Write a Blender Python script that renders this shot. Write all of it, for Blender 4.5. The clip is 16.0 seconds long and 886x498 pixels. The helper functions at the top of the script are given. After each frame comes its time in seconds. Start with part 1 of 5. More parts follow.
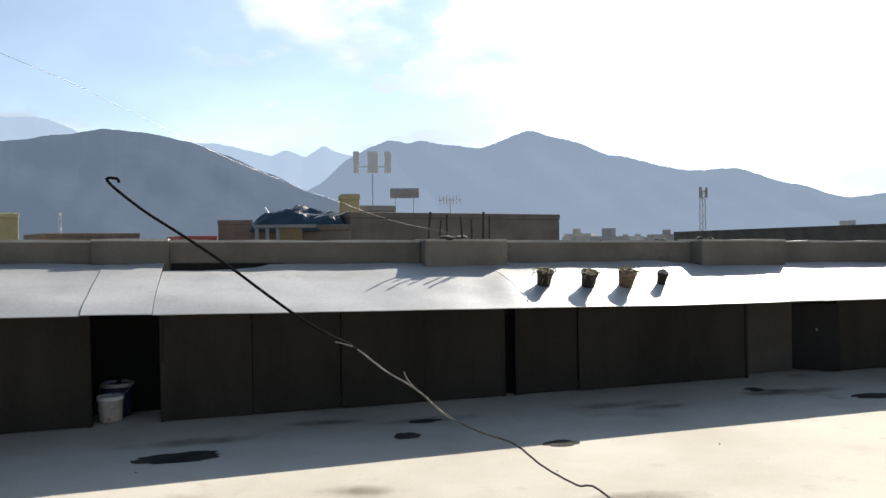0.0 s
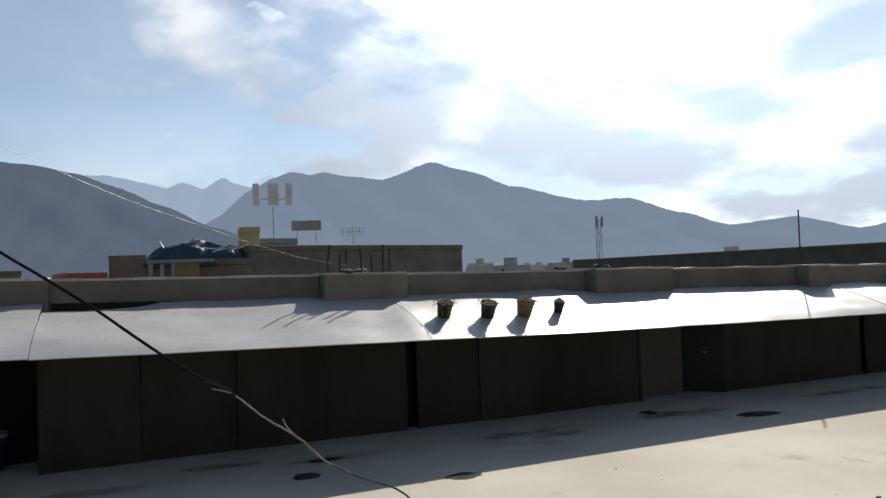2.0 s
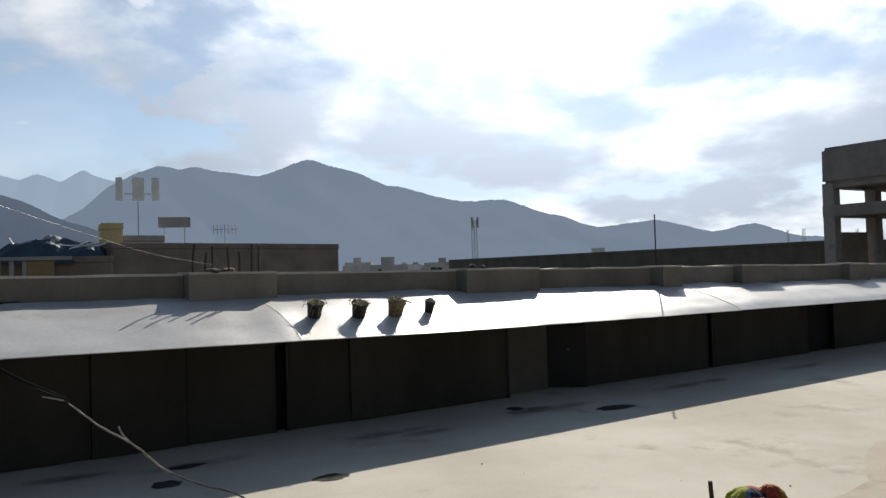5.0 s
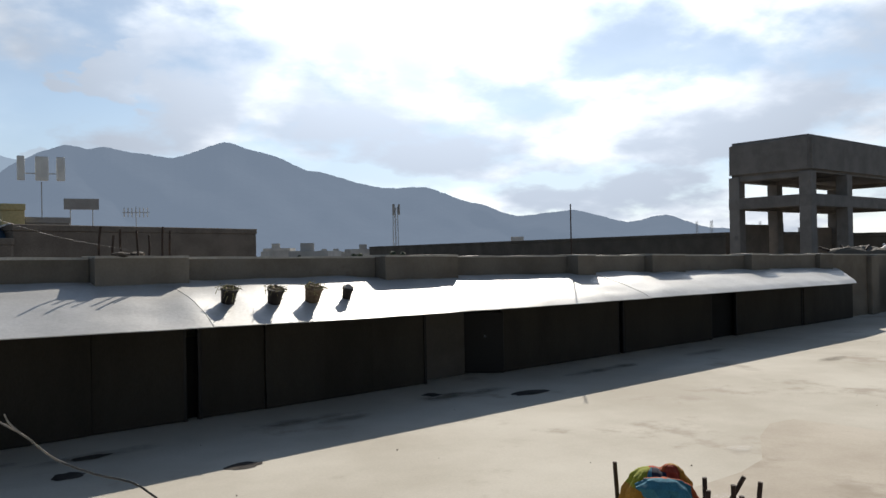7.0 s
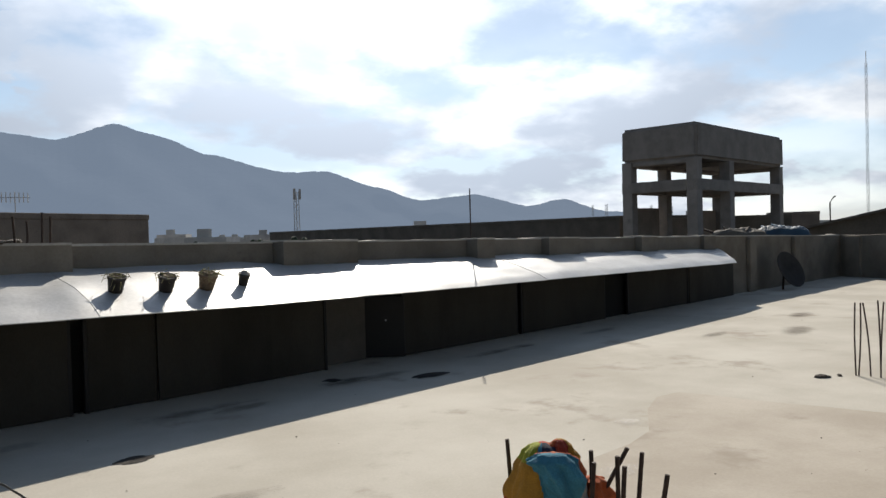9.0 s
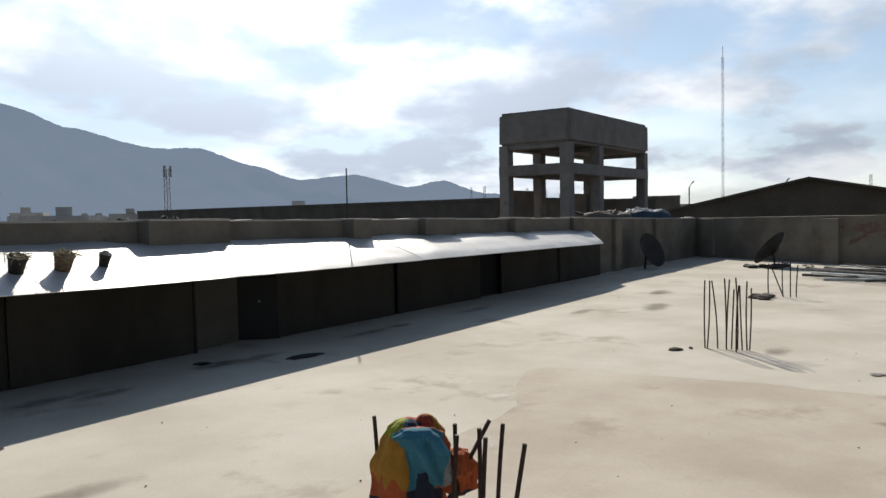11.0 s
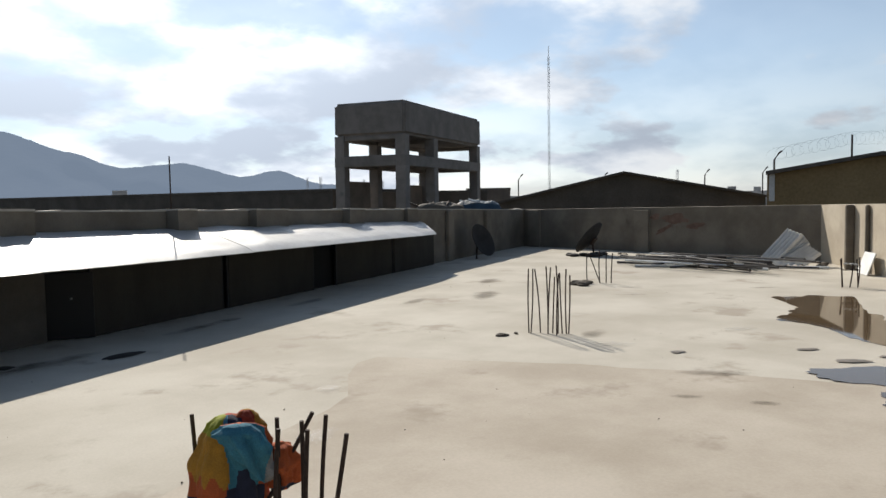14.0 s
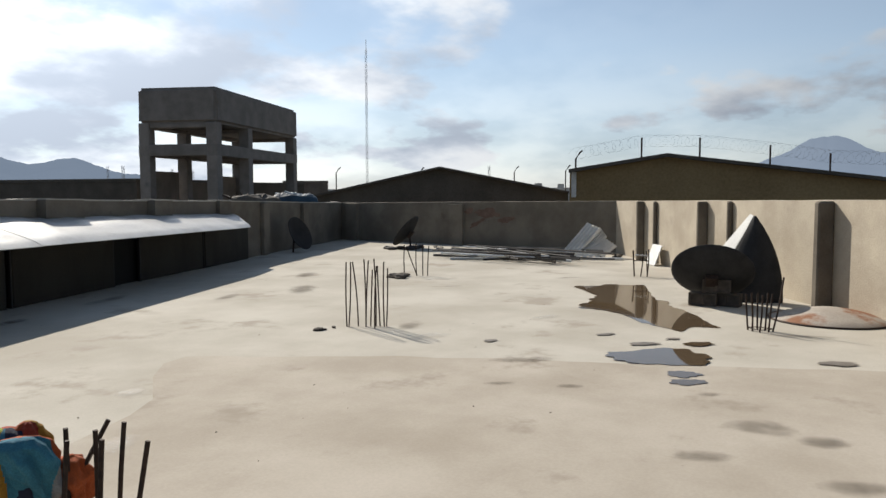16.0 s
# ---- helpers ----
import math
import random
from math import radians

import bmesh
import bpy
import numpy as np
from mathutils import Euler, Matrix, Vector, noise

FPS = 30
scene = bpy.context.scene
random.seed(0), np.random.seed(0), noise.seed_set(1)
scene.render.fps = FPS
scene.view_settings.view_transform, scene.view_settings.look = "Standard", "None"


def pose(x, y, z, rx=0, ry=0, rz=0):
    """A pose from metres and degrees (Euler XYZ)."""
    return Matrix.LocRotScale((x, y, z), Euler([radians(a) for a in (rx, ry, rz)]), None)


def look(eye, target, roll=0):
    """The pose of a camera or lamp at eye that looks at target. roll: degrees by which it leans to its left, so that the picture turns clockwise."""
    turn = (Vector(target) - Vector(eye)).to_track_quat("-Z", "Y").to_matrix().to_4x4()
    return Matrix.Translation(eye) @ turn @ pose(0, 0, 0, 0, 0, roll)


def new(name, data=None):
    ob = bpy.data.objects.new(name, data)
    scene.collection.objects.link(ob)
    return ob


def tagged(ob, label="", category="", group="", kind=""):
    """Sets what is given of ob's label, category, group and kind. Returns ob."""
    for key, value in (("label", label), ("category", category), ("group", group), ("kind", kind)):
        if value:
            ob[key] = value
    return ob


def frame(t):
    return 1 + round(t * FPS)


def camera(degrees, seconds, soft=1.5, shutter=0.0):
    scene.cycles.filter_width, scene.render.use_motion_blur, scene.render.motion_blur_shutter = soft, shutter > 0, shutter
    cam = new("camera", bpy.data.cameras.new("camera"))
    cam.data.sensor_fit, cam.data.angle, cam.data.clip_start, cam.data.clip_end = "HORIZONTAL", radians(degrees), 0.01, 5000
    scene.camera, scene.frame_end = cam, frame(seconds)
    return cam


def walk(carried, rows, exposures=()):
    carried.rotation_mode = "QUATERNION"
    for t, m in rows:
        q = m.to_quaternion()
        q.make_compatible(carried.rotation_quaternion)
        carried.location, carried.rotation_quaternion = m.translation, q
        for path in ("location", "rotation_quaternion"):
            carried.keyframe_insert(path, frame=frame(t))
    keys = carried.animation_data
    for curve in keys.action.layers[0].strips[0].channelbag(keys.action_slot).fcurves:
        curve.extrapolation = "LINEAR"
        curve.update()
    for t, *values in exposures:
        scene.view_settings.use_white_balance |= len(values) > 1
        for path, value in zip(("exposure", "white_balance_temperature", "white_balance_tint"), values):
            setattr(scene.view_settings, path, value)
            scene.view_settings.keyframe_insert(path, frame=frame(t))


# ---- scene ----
cam = camera(60.78, 16.0)
PATH = [
    (0, (0.001, -0.001, 1.695), (-0.3607, 4.9857, 1.6558), -0.87),
    (0.5, (0.020, 0.007, 1.698), (-0.1213, 5.0048, 1.6586), -0.85),
    (1, (0.032, 0.011, 1.701), (0.0748, 5.0110, 1.7212), -1.27),
    (1.5, (0.041, 0.013, 1.714), (0.1364, 5.0108, 1.8311), -2.04),
    (2, (0.054, 0.022, 1.712), (0.3280, 5.0118, 1.8623), -1.95),
    (2.5, (0.075, 0.009, 1.710), (0.5048, 4.9884, 1.8492), -1.74),
    (3, (0.082, 0.012, 1.714), (0.6887, 4.9728, 1.8442), -1.50),
    (3.5, (0.100, 0.019, 1.713), (0.8636, 4.9585, 1.8387), -1.63),
    (6, (0.117, -0.015, 1.718), (1.4071, 4.8151, 1.8132), -1.24),
    (6.5, (0.123, -0.010, 1.711), (1.5560, 4.7799, 1.7625), -0.96),
    (7, (0.142, -0.006, 1.709), (1.7173, 4.7391, 1.7328), -1.11),
    (7.5, (0.148, -0.013, 1.706), (1.8700, 4.6806, 1.6863), -1.15),
    (8, (0.157, -0.016, 1.709), (2.0383, 4.6160, 1.6686), -1.32),
    (10.5, (0.206, -0.062, 1.696), (2.8563, 4.1728, 1.4890), -1.37),
    (11, (0.213, -0.078, 1.697), (3.0570, 4.0277, 1.4580), -1.15),
    (11.5, (0.218, -0.091, 1.700), (3.1924, 3.9200, 1.4500), -1.00),
    (12, (0.221, -0.111, 1.700), (3.3359, 3.7918, 1.4523), -0.94),
    (12.5, (0.227, -0.129, 1.698), (3.4604, 3.6752, 1.4308), -1.17),
    (13, (0.238, -0.135, 1.697), (3.6111, 3.5468, 1.4356), -1.28),
    (13.5, (0.248, -0.128, 1.695), (3.7854, 3.3949, 1.4124), -0.91),
    (14, (0.255, -0.133, 1.694), (3.9031, 3.2711, 1.3774), -0.94),
    (14.5, (0.260, -0.127, 1.694), (4.1514, 2.9949, 1.3644), -0.62),
    (15, (0.277, -0.118, 1.691), (4.3688, 2.7339, 1.3357), -0.52),
    (15.5, (0.301, -0.089, 1.683), (4.5328, 2.5490, 1.3123), -0.16),
    (16, (0.313, -0.097, 1.680), (4.6625, 2.3403, 1.3100), -0.18),
]
walk(cam, [(t, look(eye, target, roll)) for t, eye, target, roll in PATH], [(0, 1.22), (0.5, 1.1), (1.0, 0.93), (2.0, 0.62), (3.5, 0.52), (8.0, 0.53), (11.0, 0.57), (16, 0.59)])

# ---- world, sun ----
SUN_AZ, SUN_EL = 26.0, 33.0
sa, se = radians(SUN_AZ), radians(SUN_EL)
SUN_DIR = Vector((math.sin(sa) * math.cos(se), math.cos(sa) * math.cos(se), math.sin(se)))


def link(nt, a, b):
    nt.links.new(a, b)


def make_world():
    w = bpy.data.worlds.new("sky")
    scene.world = w
    w.use_nodes = True
    nt = w.node_tree
    nt.nodes.clear()
    N = nt.nodes.new
    out, bg = N("ShaderNodeOutputWorld"), N("ShaderNodeBackground")
    sky = N("ShaderNodeTexSky")
    sky.sky_type = "NISHITA"
    sky.sun_disc = False
    sky.sun_elevation, sky.sun_rotation = se, sa
    sky.altitude, sky.air_density, sky.dust_density, sky.ozone_density = 1800, 1.0, 0.7, 1.5
    co = N("ShaderNodeTexCoord")
    # flattened cloud layer: direction divided by its height above the horizon
    sep = N("ShaderNodeSeparateXYZ")
    link(nt, co.outputs["Generated"], sep.inputs[0])

    def math_(op, a, b=None, clamp=False):
        m = N("ShaderNodeMath")
        m.operation, m.use_clamp = op, clamp
        for i, v in enumerate((a, b)):
            if v is None:
                continue
            if isinstance(v, (int, float)):
                m.inputs[i].default_value = v
            else:
                link(nt, v, m.inputs[i])
        return m.outputs[0]
    zz = math_("ADD", math_("MAXIMUM", sep.outputs[2], 0.0), 0.30)
    comb = N("ShaderNodeCombineXYZ")
    link(nt, math_("DIVIDE", sep.outputs[0], zz), comb.inputs[0])
    link(nt, math_("DIVIDE", sep.outputs[1], zz), comb.inputs[1])

    def noise_(scale, detail, rough, off):
        mp = N("ShaderNodeMapping")
        mp.inputs["Location"].default_value = off
        link(nt, comb.outputs[0], mp.inputs[0])
        n = N("ShaderNodeTexNoise")
        n.inputs["Scale"].default_value, n.inputs["Detail"].default_value, n.inputs["Roughness"].default_value = scale, detail, rough
        link(nt, mp.outputs[0], n.inputs["Vector"])
        return n.outputs[0]
    big = noise_(CLOUD_BIG, 10.0, 0.52, CLOUD_OFF)
    shade = noise_(2.1, 8.0, 0.52, (7.3, 2.9, 4.0))
    # nearness to the sun, by the angle to it
    dot = N("ShaderNodeVectorMath")
    dot.operation = "DOT_PRODUCT"
    link(nt, co.outputs["Generated"], dot.inputs[0])
    dot.inputs[1].default_value = SUN_DIR
    near = math_("MAXIMUM", dot.outputs["Value"], 0.0)
    glow = math_("POWER", near, 11.0)
    wide = math_("POWER", near, 1.1)

    def ramp(v, lo, hi):
        m = N("ShaderNodeMapRange")
        m.interpolation_type = "SMOOTHSTEP"
        m.inputs["From Min"].default_value, m.inputs["From Max"].default_value = lo, hi
        link(nt, v, m.inputs["Value"])
        return m.outputs[0]
    low = ramp(sep.outputs[2], 0.75, 0.22)

    def towards(az, el, power):
        """Nearness to one bearing of the sky."""
        d = N("ShaderNodeVectorMath")
        d.operation = "DOT_PRODUCT"
        link(nt, co.outputs["Generated"], d.inputs[0])
        a_, e_ = radians(az), radians(el)
        d.inputs[1].default_value = (math.sin(a_) * math.cos(e_), math.cos(a_) * math.cos(e_), math.sin(e_))
        return math_("POWER", math_("MAXIMUM", d.outputs["Value"], 0.0), power)
    # the sky opens to blue on both hands of the sun
    form = math_("ADD", big, math_("MULTIPLY", math_("POWER", near, 8.0), 0.17))
    form = math_("SUBTRACT", form, math_("MULTIPLY", towards(-22, 14, 26.0), 0.15))
    form = math_("SUBTRACT", form, math_("MULTIPLY", towards(76, 24, 22.0), 0.20))
    form = math_("ADD", form, math_("MULTIPLY", towards(4, 26, 40.0), 0.13))
    cover = math_("MULTIPLY", math_("ADD", math_("MULTIPLY", ramp(form, CLOUD_LO, CLOUD_HI), 0.86), 0.14), low)
    # small crisp puffs over the open blue
    puff = ramp(noise_(4.6, 7.0, 0.5, (1.3, 4.1, 2.0)), 0.56, 0.62)
    cover = math_("MAXIMUM", cover, math_("MULTIPLY", math_("MULTIPLY", puff, 0.95), math_("MULTIPLY", towards(-8, 13, 45.0), 1.0, True)))
    haze = ramp(sep.outputs[2], 0.26, 0.0)
    cover = math_("MAXIMUM", cover, math_("MULTIPLY", haze, 0.66))
    # cloud brightness: lit rims and grey bellies, stronger towards the sun
    belly = ramp(shade, 0.38, 0.64)
    lum = math_("ADD", math_("MULTIPLY", math_("ADD", math_("MULTIPLY", belly, 0.46), 0.68),
                             math_("ADD", math_("MULTIPLY", wide, 1.22), 0.10)), math_("MULTIPLY", math_("MULTIPLY", glow, 1.05), math_("ADD", math_("MULTIPLY", belly, 0.7), 0.3)))
    lum = math_("ADD", lum, math_("MULTIPLY", math_("POWER", near, 28.0), 2.2))
    lum = math_("ADD", lum, math_("MULTIPLY", towards(6, 22, 40.0), 0.4))
    cloud = N("ShaderNodeVectorMath")
    cloud.operation = "SCALE"
    tint = N("ShaderNodeMix")
    tint.data_type = "RGBA"
    tint.inputs[6].default_value, tint.inputs[7].default_value = (0.84, 0.95, 1.12, 1), (0.96, 0.99, 1.02, 1)
    link(nt, belly, tint.inputs[0])
    link(nt, tint.outputs[2], cloud.inputs[0])
    link(nt, math_("MULTIPLY", lum, CLOUD_LUM), cloud.inputs["Scale"])
    mix = N("ShaderNodeMix")
    mix.data_type = "RGBA"
    link(nt, cover, mix.inputs[0])
    scl = N("ShaderNodeVectorMath")
    scl.operation = "SCALE"
    hs = N("ShaderNodeHueSaturation")
    hs.inputs["Saturation"].default_value = 0.80
    hs.inputs["Hue"].default_value = 0.492
    link(nt, sky.outputs[0], hs.inputs["Color"])
    link(nt, hs.outputs[0], scl.inputs[0])
    scl.inputs["Scale"].default_value = 1.1
    link(nt, scl.outputs[0], mix.inputs[6])
    link(nt, cloud.outputs[0], mix.inputs[7])
    link(nt, mix.outputs[2], bg.inputs[0])
    bg.inputs[1].default_value = SKY
    link(nt, bg.outputs[0], out.inputs[0])


SKY = 0.068
CLOUD_BIG, CLOUD_OFF, CLOUD_LO, CLOUD_HI, CLOUD_LUM = 2.1, (3.1, 1.7, 0.0), 0.455, 0.60, 7.8
make_world()

sun = new("sun", bpy.data.lights.new("sun", "SUN"))
sun.data.energy, sun.data.angle, sun.data.color = 4.0, radians(0.6), (1.0, 0.93, 0.82)
sun.matrix_world = look(SUN_DIR * 50, (0, 0, 0))


# ---- materials ----
def material(name, dark, light, scale=4.0, rough=0.8, bump=0.15, metal=0.0, fine=60.0, grain=0.25, spots=None, spot_scale=1.2, spot_lo=0.58, stretch=(1, 1, 1), spec=0.4):
    """Two-tone surface: stains at `scale`, grain at `fine`, with optional darker or rusty spots."""
    m = bpy.data.materials.new(name)
    m.use_nodes = True
    nt = m.node_tree
    N = nt.nodes.new
    b = nt.nodes["Principled BSDF"]
    co = N("ShaderNodeTexCoord")
    mp = N("ShaderNodeMapping")
    mp.inputs["Scale"].default_value = stretch
    link(nt, co.outputs["Object"], mp.inputs[0])

    def noise_(s, d, r=0.6):
        n = N("ShaderNodeTexNoise")
        n.inputs["Scale"].default_value, n.inputs["Detail"].default_value, n.inputs["Roughness"].default_value = s, d, r
        link(nt, mp.outputs[0], n.inputs["Vector"])
        return n.outputs[0]

    def mixer(fac, a, bcol, kind="MIX"):
        x = N("ShaderNodeMix")
        x.data_type, x.blend_type = "RGBA", kind
        for i, v in ((0, fac), (6, a), (7, bcol)):
            if isinstance(v, (int, float)):
                x.inputs[i].default_value = v
            elif isinstance(v, tuple):
                x.inputs[i].default_value = (*v, 1)
            else:
                link(nt, v, x.inputs[i])
        return x.outputs[2]

    def ramp(v, lo, hi):
        r = N("ShaderNodeMapRange")
        r.interpolation_type = "SMOOTHSTEP"
        r.inputs["From Min"].default_value, r.inputs["From Max"].default_value = lo, hi
        link(nt, v, r.inputs["Value"])
        return r.outputs[0]
    n1, n2 = noise_(scale, 6), noise_(fine, 4)
    col = mixer(ramp(n1, 0.3, 0.7), dark, light)
    g = ramp(n2, 0.25, 0.75)
    lo = tuple(c * (1 - grain) for c in (1, 1, 1))
    col = mixer(1.0, col, mixer(g, lo, (1.0, 1.0, 1.0)), "MULTIPLY")
    if spots:
        n3 = noise_(spot_scale, 8, 0.65)
        col = mixer(ramp(n3, spot_lo, spot_lo + 0.12), col, spots)
    info = N("ShaderNodeObjectInfo")
    hv = N("ShaderNodeMapRange")
    hv.inputs["To Min"].default_value, hv.inputs["To Max"].default_value = 0.9, 1.08
    link(nt, info.outputs["Random"], hv.inputs["Value"])
    sc = N("ShaderNodeVectorMath")
    sc.operation = "SCALE"
    link(nt, col, sc.inputs[0])
    link(nt, hv.outputs[0], sc.inputs["Scale"])
    link(nt, sc.outputs[0], b.inputs["Base Color"])
    b.inputs["Roughness"].default_value, b.inputs["Metallic"].default_value = rough, metal
    b.inputs["Specular IOR Level"].default_value = spec
    if bump:
        bp = N("ShaderNodeBump")
        bp.inputs["Strength"].default_value, bp.inputs["Distance"].default_value = bump, 0.02
        s = N("ShaderNodeMath")
        link(nt, n1, s.inputs[0])
        link(nt, n2, s.inputs[1])
        link(nt, s.outputs[0], bp.inputs["Height"])
        link(nt, bp.outputs[0], b.inputs["Normal"])
    return m


M_FLOOR = material("screed_concrete", (0.385, 0.35, 0.292), (0.505, 0.472, 0.408), 0.45, 0.9, 0.05, fine=45, grain=0.08, spots=(0.325, 0.285, 0.235), spot_scale=0.75, spot_lo=0.56, spec=0.15)
M_FLOOR2 = material("screed_concrete_warm", (0.378, 0.328, 0.264), (0.50, 0.447, 0.376), 0.6, 0.9, 0.05, fine=45, grain=0.08, spots=(0.32, 0.275, 0.22), spot_scale=0.8, spot_lo=0.555, spec=0.15)
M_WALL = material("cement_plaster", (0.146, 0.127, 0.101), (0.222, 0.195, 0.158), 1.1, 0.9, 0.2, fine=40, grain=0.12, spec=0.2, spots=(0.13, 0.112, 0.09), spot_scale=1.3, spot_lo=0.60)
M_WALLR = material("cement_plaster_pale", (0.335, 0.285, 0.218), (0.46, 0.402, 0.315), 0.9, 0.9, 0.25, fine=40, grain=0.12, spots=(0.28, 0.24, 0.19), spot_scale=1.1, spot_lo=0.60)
# Piers of the sunlit wall: their shaded side is put into this colour.
M_PIER_SHADE = material("pier_shade_cement", (0.12, 0.102, 0.082), (0.19, 0.164, 0.132), 1.4, 0.9, 0.25, fine=40, grain=0.15, spec=0.15)
M_COPE = material("cement_coping", (0.42, 0.39, 0.34), (0.56, 0.53, 0.47), 3.0, 0.9, 0.3, fine=50)
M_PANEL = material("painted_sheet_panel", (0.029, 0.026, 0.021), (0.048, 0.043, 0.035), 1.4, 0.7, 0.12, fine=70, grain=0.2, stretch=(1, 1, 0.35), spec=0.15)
M_RECESS = material("recess_shade_cement", (0.075, 0.068, 0.058), (0.115, 0.104, 0.089), 1.2, 0.9, 0.2, fine=40, grain=0.12, spec=0.15)
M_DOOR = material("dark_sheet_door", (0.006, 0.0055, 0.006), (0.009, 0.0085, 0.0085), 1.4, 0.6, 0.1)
M_MEMB = material("aluminium_faced_membrane", (0.44, 0.433, 0.42), (0.57, 0.56, 0.545), 1.2, 0.44, 0.10, metal=0.33, fine=30, grain=0.12, spots=(0.34, 0.33, 0.31), spot_scale=1.6, spot_lo=0.60, spec=0.3)
M_BLACK = material("unlit_void_black", (0.005, 0.005, 0.005), (0.008, 0.008, 0.008), 2, 0.9, 0.1)
M_CONC = material("raw_concrete", (0.225, 0.205, 0.185), (0.31, 0.285, 0.26), 0.8, 0.9, 0.3, fine=20, spots=(0.17, 0.16, 0.15), spot_scale=0.6, spot_lo=0.6)
M_BRICK = material("mud_brick_wall", (0.19, 0.155, 0.125), (0.27, 0.222, 0.18), 0.6, 0.95, 0.3, fine=14, grain=0.3)
M_DARKB = material("weathered_brown_cladding", (0.085, 0.075, 0.062), (0.13, 0.115, 0.095), 0.5, 0.85, 0.2, fine=10)
M_OCHRE = material("ochre_render", (0.25, 0.178, 0.088), (0.33, 0.242, 0.124), 0.4, 0.9, 0.2, fine=10)
M_YELLOW = material("yellow_render", (0.50, 0.42, 0.20), (0.60, 0.50, 0.27), 0.6, 0.9, 0.2, fine=10)
M_STEEL = material("rusty_rebar", (0.032, 0.021, 0.016), (0.066, 0.041, 0.03), 30, 0.75, 0.3, metal=0.3, fine=160)
M_GALV = material("galvanised_steel", (0.35, 0.36, 0.37), (0.50, 0.51, 0.52), 6, 0.45, 0.05, metal=0.6, fine=60)
M_GROUND = material("town_ground", (0.12, 0.107, 0.09), (0.19, 0.17, 0.145), 0.02, 0.95, 0.0, fine=0.4)


# ---- mesh helpers ----
CA, SA = math.cos(math.atan(0.3697)), math.sin(math.atan(0.3697))


def W(u, v, z=0.0):
    """Roof axes to world: u along the covered row, v towards the mountains."""
    return Vector((u * CA - v * SA, u * SA + v * CA, z))


ROOF = Matrix.Rotation(math.atan(0.3697), 4, "Z")


def P(az, dist, z=0.0):
    a = radians(az)
    return Vector((math.sin(a) * dist, math.cos(a) * dist, z))


def mesh_of(bm, name, mat, smooth=False):
    me = bpy.data.meshes.new(name)
    bmesh.ops.recalc_face_normals(bm, faces=bm.faces)
    bm.to_mesh(me)
    bm.free()
    for m in (mat if isinstance(mat, (list, tuple)) else [mat]):
        me.materials.append(m)
    if smooth:
        for p in me.polygons:
            p.use_smooth = smooth is True or p.area > smooth
    return me


def part(name, bm, mat, parent=None, label="", smooth=False):
    ob = new(name, mesh_of(bm, name, mat, smooth))
    if parent:
        ob.parent = parent
    if label:
        ob["label"] = label
    return ob


def thing(name, label, category, m=None, group=""):
    ob = new(name)
    ob.empty_display_size = 0.1
    if m is not None:
        ob.matrix_basis = m
    return tagged(ob, label, category, group, "thing")


def setting(name, bm, mat, label, category="", smooth=False, parent=None):
    return tagged(part(name, bm, mat, parent, "", smooth), label, category or name.split("_")[0], "", "structure")


def box(bm, x0, x1, y0, y1, z0, z1, m=None, bevel=0.0, jitter=0.0, seg=1):
    g = bmesh.ops.create_cube(bm, size=1.0)
    vs = g["verts"]
    for v in vs:
        v.co = Vector(((x0 + x1) / 2 + v.co.x * (x1 - x0), (y0 + y1) / 2 + v.co.y * (y1 - y0), (z0 + z1) / 2 + v.co.z * (z1 - z0)))
        if jitter:
            v.co += Vector([random.uniform(-jitter, jitter) for _ in range(3)])
        if m is not None:
            v.co = m @ v.co
    if bevel:
        es = list({e for v in vs for e in v.link_edges})
        bmesh.ops.bevel(bm, geom=es, offset=bevel, segments=seg, affect="EDGES")
    return vs


def tube(bm, pts, r, sides=8, cap=True, radii=None):
    """A round bar along a polyline."""
    rings = []
    n = len(pts)
    pts = [Vector(p) for p in pts]
    for i, p in enumerate(pts):
        d = (pts[min(i + 1, n - 1)] - pts[max(i - 1, 0)]).normalized()
        ref = Vector((0, 0, 1)) if abs(d.z) < 0.9 else Vector((1, 0, 0))
        a = d.cross(ref).normalized()
        b = d.cross(a).normalized()
        rr = radii[i] if radii else r
        rings.append([bm.verts.new(p + rr * (math.cos(t) * a + math.sin(t) * b)) for t in [2 * math.pi * k / sides for k in range(sides)]])
    for r0, r1 in zip(rings, rings[1:]):
        for k in range(sides):
            bm.faces.new((r0[k], r0[(k + 1) % sides], r1[(k + 1) % sides], r1[k]))
    if cap:
        bm.faces.new(rings[0][::-1])
        bm.faces.new(rings[-1])


def lathe(bm, prof, sides=24, m=None):
    """Turns a profile of (radius, height) round z."""
    rings = []
    for r, z in prof:
        ring = [bm.verts.new((m or Matrix()) @ Vector((r * math.cos(2 * math.pi * k / sides), r * math.sin(2 * math.pi * k / sides), z))) for k in range(sides)]
        rings.append(ring)
    for r0, r1 in zip(rings, rings[1:]):
        for k in range(sides):
            bm.faces.new((r0[k], r0[(k + 1) % sides], r1[(k + 1) % sides], r1[k]))
    return rings


def smooth_curve(pts, n=6):
    """Points along a Catmull-Rom curve."""
    pts = [Vector(p) for p in pts]
    out = []
    for i in range(len(pts) - 1):
        p0, p1, p2, p3 = pts[max(i - 1, 0)], pts[i], pts[i + 1], pts[min(i + 2, len(pts) - 1)]
        for k in range(n):
            t = k / n
            out.append(0.5 * ((2 * p1) + (p2 - p0) * t + (2 * p0 - 5 * p1 + 4 * p2 - p3) * t * t + (3 * p1 - p0 - 3 * p2 + p3) * t ** 3))
    return out + [pts[-1]]


